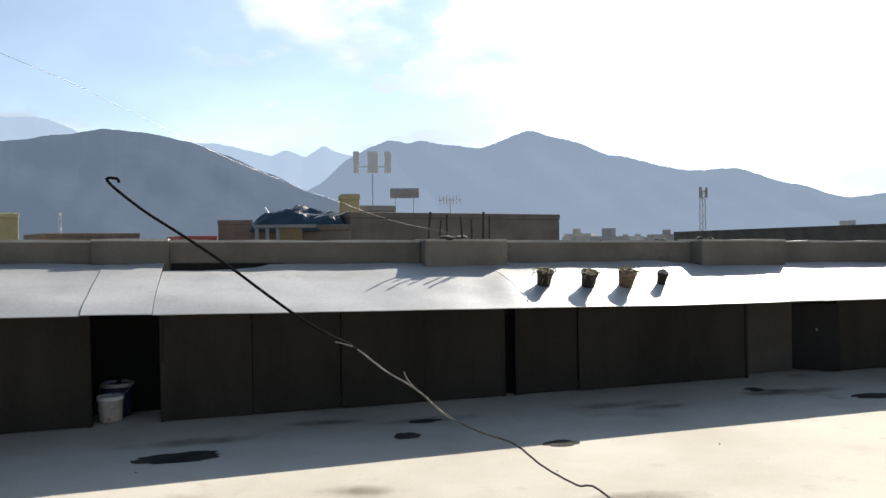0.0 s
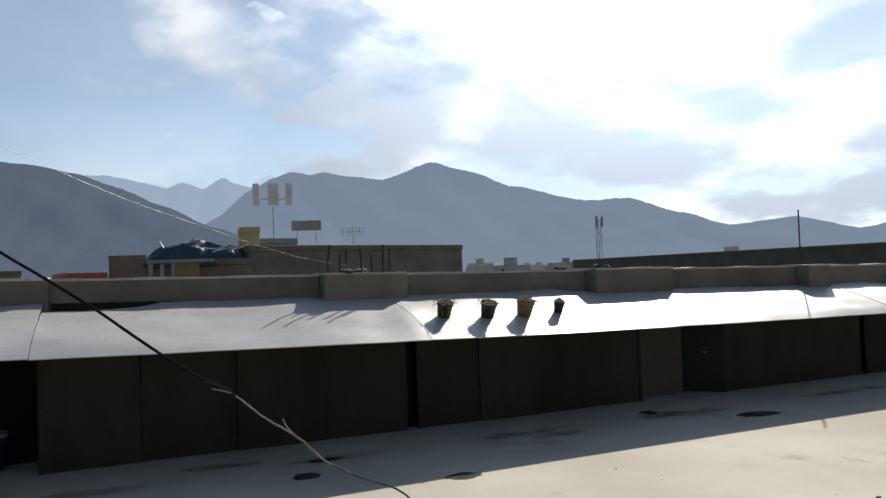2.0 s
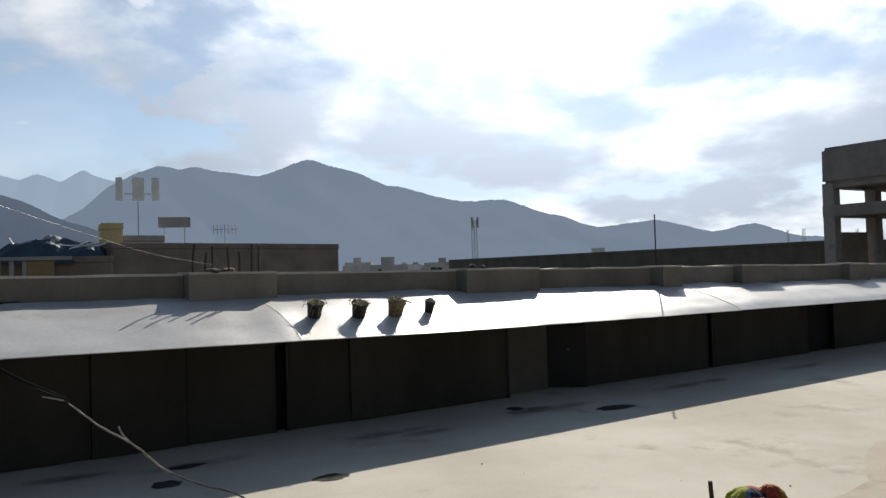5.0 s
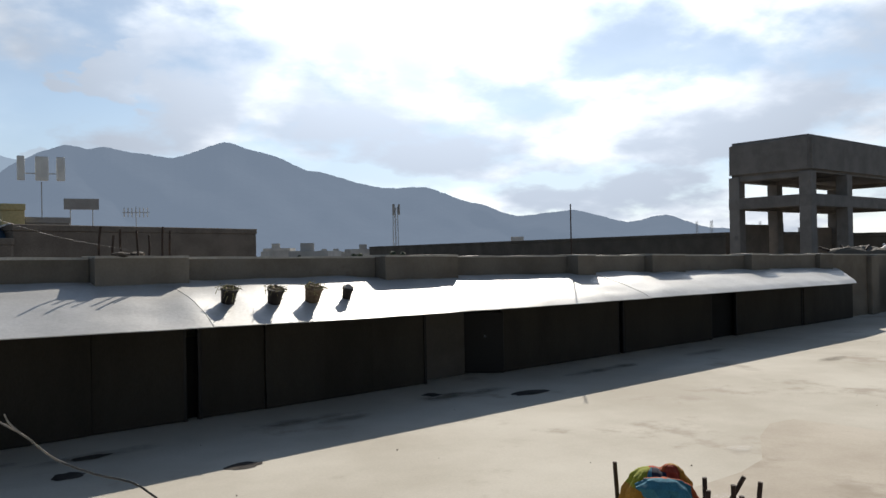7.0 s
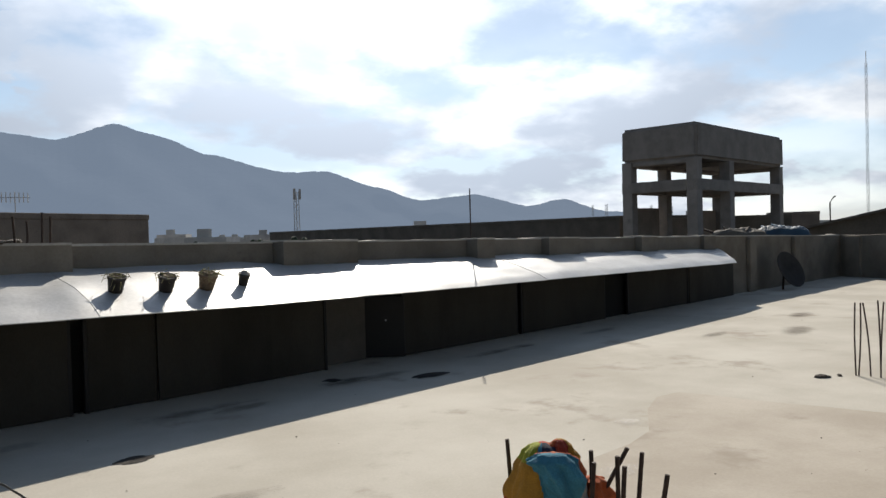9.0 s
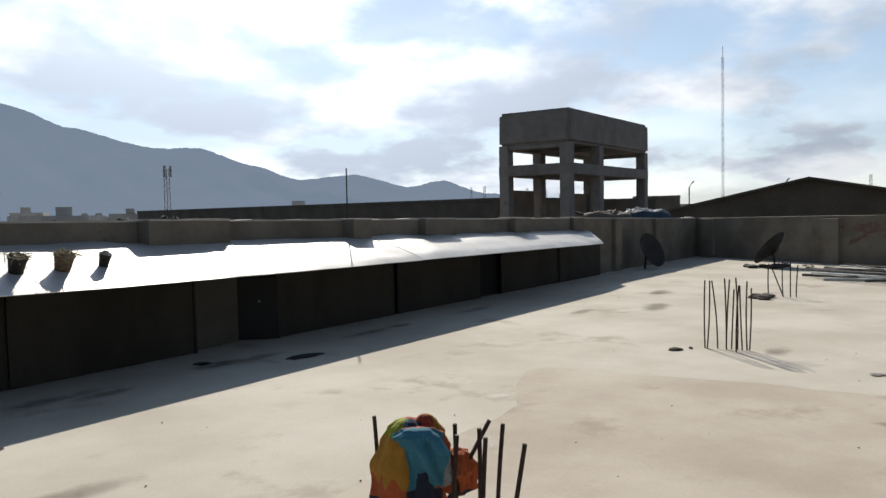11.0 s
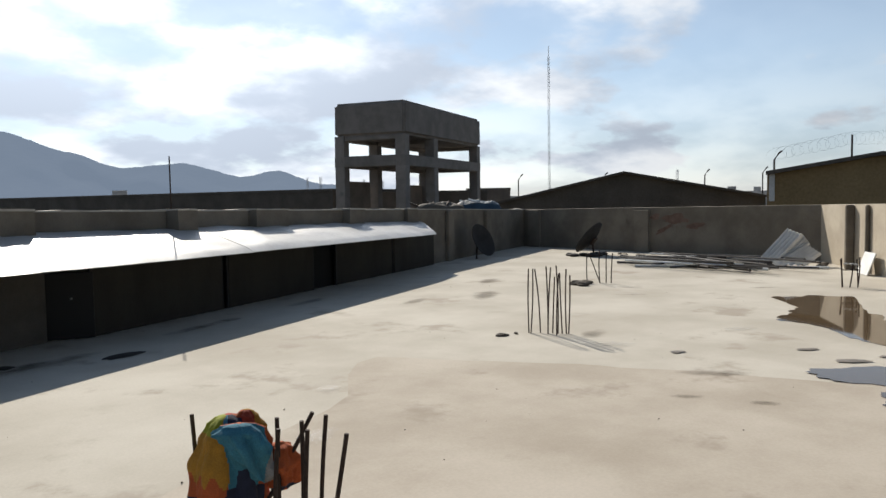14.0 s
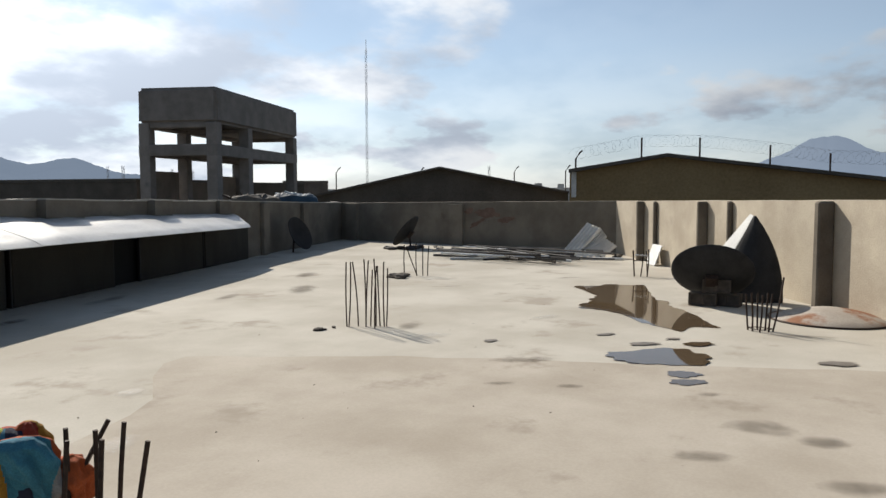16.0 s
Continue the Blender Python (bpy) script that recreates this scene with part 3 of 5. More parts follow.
def strip_building(name, a, b, depth, z0, z1, mat, label, extra=None):
    """A long flat-roofed building whose near face runs from a to b."""
    a, b = Vector((a.x, a.y, 0)), Vector((b.x, b.y, 0))
    d = (b - a).normalized()
    n = Vector((-d.y, d.x, 0))
    m = Matrix(((d.x, n.x, 0, a.x), (d.y, n.y, 0, a.y), (0, 0, 1, 0), (0, 0, 0, 1)))
    t = thing(name, label, "building", m)
    L = (b - a).length
    bm = bmesh.new()
    box(bm, 0, L, 0, depth, z0, z1 - 0.35, None, 0.03)
    part("wall", bm, mat, t)
    bm = bmesh.new()
    box(bm, -0.04, L + 0.04, -0.04, 0.26, z1 - 0.35, z1, None, 0.03)
    box(bm, -0.04, 0.26, 0.26, depth, z1 - 0.35, z1 - 0.005, None, 0.03)
    box(bm, L - 0.26, L + 0.04, 0.26, depth, z1 - 0.35, z1 - 0.005, None, 0.03)
    part("roof_edge", bm, mat, t)
    if extra:
        extra(t, L)
    return t


def low_windows(t, L, step=4.2, w=1.3, h=1.4, z=-2.4):
    x = 1.6
    while x < L - 2:
        bm = bmesh.new()
        box(bm, x, x + w, -0.03, 0.05, z, z + h, None, 0.02)
        f = part("window", bm, M_DOOR, t, "dark window pane")
        bm = bmesh.new()
        box(bm, x - 0.1, x + w + 0.1, -0.09, 0.0, z - 0.12, z, None, 0.02)
        part("sill", bm, M_CONC, f)
        x += step


# long wall-like building running towards the water tower, in two lengths
strip_building("warehouse", P(12.86, 136), P(39.0, 71), 12, GROUND, 3.02, M_DARKB, "long low brown flat-roofed warehouse", low_windows)
strip_building("warehouse", P(39.2, 72), P(50.6, 78), 8, GROUND, 2.75, M_DARKB, "low brown flat-roofed warehouse behind the water tower", low_windows)
strip_building("brick_house", P(49.0, 90), P(52.3, 90), 6, GROUND, 3.15, M_BRICK, "reddish brick house with a flat roof")
# broad brown building opposite
strip_building("flat_roofed_house", P(-11.1, 44), P(4.65, 53.5), 9, GROUND, 3.58, M_BRICK, "broad brown brick house with a flat roof", low_windows)
strip_building("stair_house", P(-11.75, 46), P(-10.4, 46.1), 2.0, 3.3, 4.75, M_YELLOW, "small yellow-green rendered stair house on a roof")
strip_building("roof_store", P(-10.35, 47), P(-7.7, 47.6), 2.0, 3.3, 4.1, M_GREY, "small grey store on a flat roof")
strip_building("flat_roofed_house", P(-18.4, 45), P(-11.2, 43.5), 7, GROUND, 2.86, M_BRICK, "lower brown brick house with a loaded roof")
strip_building("yellow_house", P(-42, 60), P(-33.45, 62), 9, GROUND, 4.3, M_YELLOW, "pale yellow rendered house", low_windows)
strip_building("flat_roofed_house", P(-31.9, 70), P(-26.0, 72), 8, GROUND, 3.0, M_BRICK, "dull brown flat-roofed house", low_windows)
strip_building("flat_roofed_house", P(-20.7, 66), P(-18.3, 66), 6, GROUND, 3.9, M_BRICK, "small brown house among the roofs")
strip_building("red_roofed_house", P(-23.4, 62), P(-20.8, 62.5), 6, GROUND, 2.55, M_RED, "low house with a red sheet roof")
# white sills of the pillared lower house
t = thing("roof_colonnade", "short white-plastered pillars under a loaded roof", "pillars", facing(-16.2, 42.6, 0))
for x in (-1.42, -0.86, -0.30):
    bm = bmesh.new()
    box(bm, x, x + 0.2, 0, 0.26, GROUND, 2.66, None, 0.02)
    part("pillar", bm, M_GREY, t)
bm = bmesh.new()
box(bm, -0.09, 1.12, 0.03, 0.2, GROUND, 2.66, None, 0.02)
part("infill", bm, M_OCHRE, t, "pale brown infill wall")
bm = bmesh.new()
box(bm, -1.5, 1.9, -0.1, 0.5, 2.662, 2.85, None, 0.02)
part("beam", bm, M_GREY, t)


def heap(name, m, w, d, h, mat, label, cat, seed, bars=0, barmat=None):
    """A lumpy covered heap, with an uneven sheet drawn over it."""
    t = thing(name, label, cat, m)
    bm = bmesh.new()
    nx, ny = 26, 12
    g = []
    for i in range(nx + 1):
        r = []
        for j in range(ny + 1):
            x, y = (i / nx - 0.5), (j / ny - 0.5)
            e = max(0.0, 1 - (abs(x) * 2) ** 3) * max(0.0, 1 - (abs(y) * 2) ** 3)
            z = h * e ** 0.5 * (0.62 + 0.5 * (noise.noise(Vector((x * 3.2, y * 3, seed))) * 0.7 + 0.35)) * (1 + 0.12 * noise.noise(Vector((x * 11, y * 5, seed + 3)))) + 0.05 * h * noise.noise(Vector((x * 17, y * 9, seed)))
            r.append(bm.verts.new((x * w, y * d, max(0, z) if 0 < i < nx and 0 < j < ny else 0)))
        g.append(r)
    for i in range(nx):
        for j in range(ny):
            bm.faces.new((g[i][j], g[i + 1][j], g[i + 1][j + 1], g[i][j + 1]))
    part("cover", bm, mat, t, "", False)
    for k in range(bars):
        bm = bmesh.new()
        x = (random.random() - 0.5) * w * 0.9
        a = Vector((x, -d * 0.3, h * 0.5))
        tube(bm, [a, a + Vector((random.uniform(-1, 1) * w * 0.25, 0.3, h * random.uniform(0.2, 0.5)))], 0.05, 6)
        part("bar", bm, barmat or M_WHITE, t, "pale bar sticking out")
    return t


heap("covered_goods", facing(-14.9, 45.0, 2.5), 5.6, 2.4, 1.5, M_TARP, "goods heaped under a dark blue tarpaulin on a roof", "tarpaulin", 4.0, 5)
heap("covered_goods", facing(-14.2, 47.2, 2.5), 4.0, 1.8, 1.75, M_GREY, "goods heaped under a grey sheet on a roof", "tarpaulin", 9.0, 2)
heap("covered_goods", facing(50.1, 34.0, 1.30), 2.1, 1.4, 0.5, M_TARP, "blue tarpaulin drawn over a low heap", "tarpaulin", 12.0, 4)
heap("covered_goods", facing(47.3, 33.6, 1.30), 2.2, 1.2, 0.4, M_DARKB, "dark scrap heaped on the lean-to roof", "scrap", 17.0, 4, M_STEEL)
strip_building("lean_to", P(46.6, 32.5), P(53.5, 32.5), 4, GROUND, 1.30, M_DARKB, "low dark lean-to behind the parapet")

# concrete water tower: tank on two open storeys
WT = Matrix.Translation(P(44.52, 56.0)) @ ROOF
tower = thing("water_tower", "raw concrete water tank raised on a frame of columns", "water tower", WT)
CW, TL, TD = 0.82, 16.25, 5.95
for b in (0.0, TD - CW):
    for a in (0.0, 5.45, TL - CW):
        bm = bmesh.new()
        box(bm, a, a + CW, b, b + CW, GROUND, 6.7, None, 0.04)
        part("column", bm, M_CONC, tower)
for y in (-0.02, TD - CW + 0.06):
    bm = bmesh.new()
    box(bm, -0.02, TL + 0.02, y, y + CW - 0.04, 4.36, 5.20, None, 0.04)
    part("beam", bm, M_CONC, tower)
for x in (-0.024, 5.47, TL - CW + 0.064):
    bm = bmesh.new()
    box(bm, x, x + CW - 0.04, CW - 0.06, TD - CW + 0.05, 4.37, 5.19, None, 0.04)
    part("beam", bm, M_CONC, tower)
bm = bmesh.new()
box(bm, CW, TL - CW, TD - CW + 0.06, TD - 0.1, 6.36, 6.655, None, 0.03)
part("beam", bm, M_CONC, tower)
for x in (0.1, 5.55, TL - CW + 0.1):
    bm = bmesh.new()
    box(bm, x, x + CW - 0.2, CW + 0.01, TD - CW - 0.01, 6.36, 6.655, None, 0.03)
    part("beam", bm, M_CONC, tower)
bm = bmesh.new()
box(bm, CW - 0.05, TL - CW + 0.05, CW - 0.05, TD - CW + 0.05, 4.62, 4.78)
part("slab", bm, M_CONC, tower)
bm = bmesh.new()
box(bm, -0.05, TL + 0.05, -0.05, TD + 0.02, 6.66, 9.20, None, 0.22, 0.03, 3)
part("tank", bm, M_CONC, tower, "bare concrete tank with rounded rim, streaked")
for x0, x1, z in ((0.9, 4.9, 3.35), (6.3, 10.5, 2.6), (11.0, 15.3, 3.2)):
    bm = bmesh.new()
    box(bm, x0, x1, TD - 0.4, TD - 0.05, GROUND, z, None, 0.03)
    part("infill_wall", bm, M_BRICK, tower)


def gable(name, m, pts, depth, z0, mat, roofmat, label):
    """A gabled shed seen on its end: pts are (x, z) along the roofline."""
    t = thing(name, label, "shed", m)
    bm = bmesh.new()
    f = [bm.verts.new((x, 0, z)) for x, z in pts] + [bm.verts.new((pts[-1][0], 0, z0)), bm.verts.new((pts[0][0], 0, z0))]
    k = [bm.verts.new(v.co + Vector((0, depth, 0))) for v in f]
    n = len(f)
    bm.faces.new(f)
    bm.faces.new(k[::-1])
    for i in range(n):
        bm.faces.new((f[i], k[i], k[(i + 1) % n], f[(i + 1) % n]))
    part("wall", bm, mat, t)
    for (x0, za), (x1, zb) in zip(pts, pts[1:]):
        bm = bmesh.new()
        q = [(x0, -0.35, za), (x1, -0.35, zb), (x1, depth, zb), (x0, depth, za)]
        lo = [bm.verts.new(Vector(c) + Vector((0, 0, 0.004))) for c in q]
        hi = [bm.verts.new(Vector(c) + Vector((0, 0, 0.13))) for c in q]
        bm.faces.new(lo[::-1])
        bm.faces.new(hi)
        for i in range(4):
            bm.faces.new((lo[i], lo[(i + 1) % 4], hi[(i + 1) % 4], hi[i]))
        part("roof", bm, roofmat, t, "dark sheet roof slope")
    for i in range(4):
        bm = bmesh.new()
        x = pts[0][0] + (pts[-1][0] - pts[0][0]) * (i + 0.7) / 4.6
        box(bm, x, x + 1.0, -0.05, 0.02, -1.6, -0.6, None, 0.02)
        part("window", bm, M_DOOR, t, "dark small window")
    return t


gable("gabled_shed", facing(60.8, 45.0), [(-7.6, 1.42), (0, 3.10), (7.6, 1.62)], 20, GROUND, M_DARKB, M_DARKB, "dark brown gabled shed beyond the end wall")
gable("gabled_shed", facing(77.5, 29.0), [(-3.5, 2.42), (0, 2.95), (9.2, 1.75)], 16, GROUND, M_OCHRE, M_DARKB, "ochre rendered shed with a low gable")
# white strip that paints the sunlit corner edge of the nearer shed
bm = bmesh.new()
box(bm, 0, 0.18, -0.08, 0.1, 1.5, 2.45, facing(70.75, 29.2), 0.01)
tagged(part("downpipe", bm, M_WHITE), "white strip painted as the sunlit corner edge of the ochre shed", "downpipe", "", "thing")


def fence_post(az, el, dist, lean):
    t = thing("fence_post", "steel post with a bent top for coiled barbed wire", "fence post", facing(az, dist, GROUND), "posts of the wire fence")
    h = dist * math.tan(radians(el)) + 1.7 - GROUND
    bm = bmesh.new()
    tube(bm, [(0, 0, 0), (0, 0, h - 0.5), (lean * 0.25, 0, h - 0.12), (lean * 0.4, 0, h)], 0.06, 6)
    part("post", bm, M_STEEL, t)


posts = [(70.9, 3.05, 1), (75.6, 3.91, 0), (79.6, 3.82, 0), (84.2, 3.19, 0), (87.9, 2.55, 0), (91.5, 2.3, 0)]
for az, el, ln in posts:
    fence_post(az, el, 48.0, ln)
for az, el in ((52.96, 1.9), (59.2, 1.9), (66.3, 1.95), (70.1, 2.0)):
    fence_post(az, el, 68.0, 1)
M_WIRE = material("wire", (0.07, 0.07, 0.073), (0.11, 0.11, 0.113), 10, 0.8, 0, spec=0.15)
wire = thing("razor_wire", "loose coils of razor wire strung between steel posts", "barbed wire")
for (a0, e0, _), (a1, e1, _) in zip(posts, posts[1:]):
    bm = bmesh.new()
    pts = []
    nturn = int((a1 - a0) * 2.0)
    for k in range(nturn * 12 + 1):
        t = k / (nturn * 12)
        az, el = a0 + (a1 - a0) * t, (e0 + (e1 - e0) * t) - 0.22
        c = P(az, 48, 1.7 + 48 * math.tan(radians(el)))
        ph = 2 * math.pi * k / 12
        pts.append(c + Vector((0.15 * math.cos(ph), 0.5 * math.cos(ph), 0.36 * math.sin(ph))))
    tube(bm, pts, 0.0045, 3, False)
    part("coil", bm, M_WIRE, wire)

# masts and poles
def lattice(name, az, dist, top_el, width, label, taper=0.4, seg=14):
    t = thing(name, label, "mast", facing(az, dist, GROUND))
    h = dist * math.tan(radians(top_el)) + 1.7 - GROUND
    bm = bmesh.new()
    legs = [(-1, -1), (1, -1), (0, 1)]
    for i in range(seg):
        z0, z1 = h * i / seg, h * (i + 1) / seg
        w0, w1 = [width * (1 - (1 - taper) * z / h) for z in (z0, z1)]
        for k in range(3):
            a, b = legs[k], legs[(k + 1) % 3]
            tube(bm, [(a[0] * w0, a[1] * w0, z0), (a[0] * w1, a[1] * w1, z1)], width * 0.11, 4, False)
            tube(bm, [(a[0] * w0, a[1] * w0, z0), (b[0] * w1, b[1] * w1, z1)], width * 0.06, 4, False)
    part("lattice", bm, M_GALV, t)
    return t, h


m_, h_ = lattice("radio_mast", 55.15, 150, 10.44, 0.22, "tall thin red and white lattice radio mast", 0.8, seg=30)
bm = bmesh.new()
tube(bm, [(0, 0, h_ - 1.5), (0, 0, h_ + 2)], 0.06, 5)
part("tip", bm, M_WHITE, m_)
m_, h_ = lattice("cell_tower", 14.85, 190, 3.5, 0.8, "grey lattice telephone tower", 0.7)
for k in range(3):
    bm = bmesh.new()
    a = 2.1 * k
    box(bm, -0.25, 0.25, -0.15, 0.15, -1.3, 1.3, Matrix.Translation((0.9 * math.cos(a), 0.9 * math.sin(a), h_ - 0.6)) @ Matrix.Rotation(a, 4, "Z"), 0.05)
    part("aerial", bm, M_GREY, m_, "upright panel aerial")
for az, dist, el in ((38.0, 170, 1.95), (41.2, 210, 1.75), (37.0, 240, 1.9), (42.6, 160, 1.6), (64.3, 190, 2.0), (-31, 150, 2.5)):
    lattice("cell_tower", az, dist, el, 0.35, "distant thin lattice tower", 0.7, seg=8)

# aerials over the broad house
t = thing("aerial_mast", "roof mast with three white panel aerials", "aerial", facing(-9.4, 50, 3.4))
bm = bmesh.new()
tube(bm, [(0, 0, 0), (0, 0, 2.9)], 0.035, 6)
part("mast", bm, M_GALV, t)
for x, w in ((-1.05, 0.2), (0.03, 0.35), (1.02, 0.23)):
    bm = bmesh.new()
    box(bm, x - w, x + w, -0.08, 0.08, 2.98, 4.4, None, 0.04)
    part("panel", bm, M_WHITE, t, "white upright panel aerial")
bm = bmesh.new()
tube(bm, [(-1.1, 0.1, 3.4), (1.1, 0.1, 3.4)], 0.03, 5)
part("crossbar", bm, M_GALV, t)
t = thing("roof_sign", "grey blank board on thin legs over a roof", "sign", facing(-7.0, 50, 3.4))
bm = bmesh.new()
box(bm, -0.95, 0.95, -0.05, 0.05, 1.3, 1.95, None, 0.02)
part("board", bm, M_GREY, t)
for x in (-0.6, 0.6):
    bm = bmesh.new()
    tube(bm, [(x, 0.06, 0), (x, 0.06, 1.4)], 0.03, 5)
    part("leg", bm, M_GALV, t)
t = thing("television_aerial", "small television aerial with white rods", "aerial", facing(-3.55, 52, 3.4))
bm = bmesh.new()
tube(bm, [(0, 0, 0), (0, 0, 1.6)], 0.03, 5)
part("mast", bm, M_GALV, t)
for k in range(7):
    bm = bmesh.new()
    tube(bm, [(-0.7 + 0.23 * k, 0, 0.95), (-0.7 + 0.23 * k, 0, 1.55)], 0.03, 4)
    part("rod", bm, M_WHITE, t)
bm = bmesh.new()
tube(bm, [(-0.8, 0, 1.25), (0.8, 0, 1.25)], 0.02, 4)
part("boom", bm, M_GALV, t)

# the town farther off: houses too many and small to count
bm = bmesh.new()
rng = random.Random(5)
for k in range(420):
    az, dist = rng.uniform(-62, 110), rng.uniform(130, 900)
    if -45 < az < 60 or dist > 200:
        h = rng.choice((5.5, 6.5, 7.5, 8.8, 9.5)) * rng.uniform(0.85, 1.05) + dist * 0.004
        w, d = rng.uniform(6, 16), rng.uniform(6, 12)
        box(bm, -w / 2, w / 2, 0, d, 0, h, facing(az, dist, GROUND, rng.uniform(-25, 25)))
        if rng.random() < 0.5:
            box(bm, -1.5, 1.2, 1, 3, h, h + 1.6, facing(az, dist, GROUND, 0))
M_TOWN = material("town_render", (0.42, 0.40, 0.38), (0.62, 0.60, 0.57), 0.03, 0.9, 0.0, fine=0.3)
town = part("town_houses", bm, M_TOWN)
tagged(town, "crowd of low pale flat-roofed town houses far off", "houses", "", "stuff")
# round trees between the far roofs
bm = bmesh.new()
for k in range(40):
    az, dist = rng.uniform(-40, 20), rng.uniform(110, 300)
    c = P(az, dist, GROUND)
    for j in range(14):
        p = c + Vector((rng.gauss(0, 1.2), rng.gauss(0, 1.2), 6.2 + rng.gauss(0, 0.9)))
        bmesh.ops.create_icosphere(bm, subdivisions=1, radius=rng.uniform(0.4, 0.9), matrix=Matrix.Translation(p) @ Matrix.Rotation(rng.random() * 3, 4, "X"))
    tube(bm, [c, c + Vector((0, 0, 6))], 0.2, 5)
M_TREE = material("far_foliage", (0.03, 0.045, 0.025), (0.06, 0.08, 0.045), 1.0, 0.9, 0.0)
tagged(part("far_trees", bm, M_TREE), "dark clumps of trees among the far roofs", "trees", "", "stuff")


# ---- things on the roof ----
M_CABLE = material("black_cable", (0.008, 0.008, 0.009), (0.014, 0.014, 0.015), 20, 0.9, 0.05, spec=0.05)
M_TAIL = material("dull_grey_cable", (0.06, 0.057, 0.052), (0.11, 0.104, 0.095), 40, 0.6, 0.2)
M_ROPE = material("frayed_pale_cable", (0.22, 0.20, 0.17), (0.34, 0.31, 0.27), 40, 0.8, 0.3)
M_BUCKET = material("stained_white_plastic", (0.42, 0.36, 0.31), (0.62, 0.55, 0.49), 9, 0.5, 0.05, spots=(0.40, 0.22, 0.15), spot_scale=5, spot_lo=0.55)
M_NAVY = material("dark_blue_plastic", (0.02, 0.025, 0.05), (0.03, 0.035, 0.07), 6, 0.5, 0.05)
M_POT = material("dark_plastic_pot", (0.03, 0.025, 0.022), (0.05, 0.042, 0.036), 10, 0.7, 0.1)
M_SOIL = material("dry_soil", (0.16, 0.11, 0.07), (0.26, 0.19, 0.12), 25, 0.95, 0.6)
M_DRY = material("dry_stalks", (0.25, 0.22, 0.10), (0.40, 0.36, 0.18), 30, 0.9, 0.0)
# M_DISH is near black: the shade on the dishes is put into its colour.
M_DISH = material("dish_in_shade", (0.03, 0.03, 0.031), (0.048, 0.047, 0.048), 3, 0.85, 0.05, spec=0.15)
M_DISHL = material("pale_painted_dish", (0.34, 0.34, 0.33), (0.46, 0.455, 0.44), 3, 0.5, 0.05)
M_RUST = material("rusty_pale_dish", (0.42, 0.36, 0.30), (0.55, 0.50, 0.43), 2.2, 0.7, 0.15, spots=(0.26, 0.11, 0.05), spot_scale=1.1, spot_lo=0.47)
M_BLOCK = material("old_cement_block", (0.07, 0.058, 0.047), (0.12, 0.10, 0.082), 7, 0.95, 0.5)
M_STAIN = material("damp_tar_stain", (0.035, 0.032, 0.03), (0.075, 0.066, 0.058), 3, 0.9, 0.1, spec=0.1)
M_DAMP = material("damp_cement", (0.15, 0.128, 0.105), (0.22, 0.19, 0.16), 2, 0.6, 0.1)
M_SHEET = material("corrugated_white_sheet", (0.66, 0.67, 0.66), (0.82, 0.83, 0.82), 3, 0.4, 0.03, metal=0.1)
M_PIPE = material("grey_pipe", (0.045, 0.042, 0.04), (0.095, 0.09, 0.084), 5, 0.5, 0.1, metal=0.4)
M_WATER = bpy.data.materials.new("muddy_water")
M_WATER.use_nodes = True
_b = M_WATER.node_tree.nodes["Principled BSDF"]
_b.inputs["Base Color"].default_value = (0.10, 0.07, 0.042, 1)
_b.inputs["Roughness"].default_value = 0.03
_b.inputs["IOR"].default_value = 1.33
CLOTH = [material("cloth_" + n, tuple(c * 0.75 for c in col), col, 14, 0.9, 0.35, fine=180, grain=0.3) for n, col in
         (("ochre", (0.48, 0.24, 0.03)), ("teal", (0.06, 0.24, 0.33)), ("orange", (0.50, 0.11, 0.03)), ("red", (0.42, 0.06, 0.03)), ("lime", (0.34, 0.36, 0.03)), ("navy_and_fold_shade", (0.025, 0.03, 0.06)), ("grey", (0.30, 0.31, 0.31)))]


def sheet_z(u, v):
    t = (v - LIP_V) / (par_v(u) - 0.03 - LIP_V)
    return lip_z(u) + (hem_z(u) - lip_z(u)) * eave(t) - 0.008 * math.sin(math.pi * t)


def blob(bm, c, rx, ry, ang, z, seed, n=40, amp=0.35):
    """A thin irregular patch lying on the floor."""
    ca, sa_ = math.cos(ang), math.sin(ang)
    ol = []
    for k in range(n):
        a = 2 * math.pi * k / n
        r = 1 + amp * (noise.noise(Vector((math.cos(a) * 1.3, math.sin(a) * 1.3, seed))) + 0.5 * noise.noise(Vector((math.cos(a) * 3.6, math.sin(a) * 3.6, seed))))
        x, y = rx * r * math.cos(a), ry * r * math.sin(a)
        ol.append((c[0] + x * ca - y * sa_, c[1] + x * sa_ + y * ca))
    bm.faces.new([bm.verts.new((x, y, z)) for x, y in ol])


# white bucket in the open hatch, a dark one behind it
def bucket(m, r, h, mat, label, rim):
    t = thing("bucket", label, "bucket", m)
    bm = bmesh.new()
    lathe(bm, [(0.001, 0.0), (r * 0.86, 0.0), (r * 0.9, 0.02), (r, h), (r * 0.96, h), (r * 0.85, 0.03), (0.001, 0.03)], 28)
    part("body", bm, mat, t, "", True)
    bm = bmesh.new()
    lathe(bm, [(r * 1.0, h - 0.035), (r * 1.06, h - 0.03), (r * 1.06, h + 0.004), (r * 0.95, h + 0.008), (r * 0.95, h - 0.02)], 28)
    part("rim", bm, rim, t, "pale thick rim", True)
    bm = bmesh.new()
    tube(bm, [(r * 1.05 * math.cos(a), r * 1.05 * math.sin(a) - 0.02, h - 0.03 - 0.10 * math.sin((a - math.pi) / math.pi * math.pi)) for a in [math.pi + math.pi * k / 12 for k in range(13)]], 0.004, 5)
    part("handle", bm, M_GALV, t)
    return t


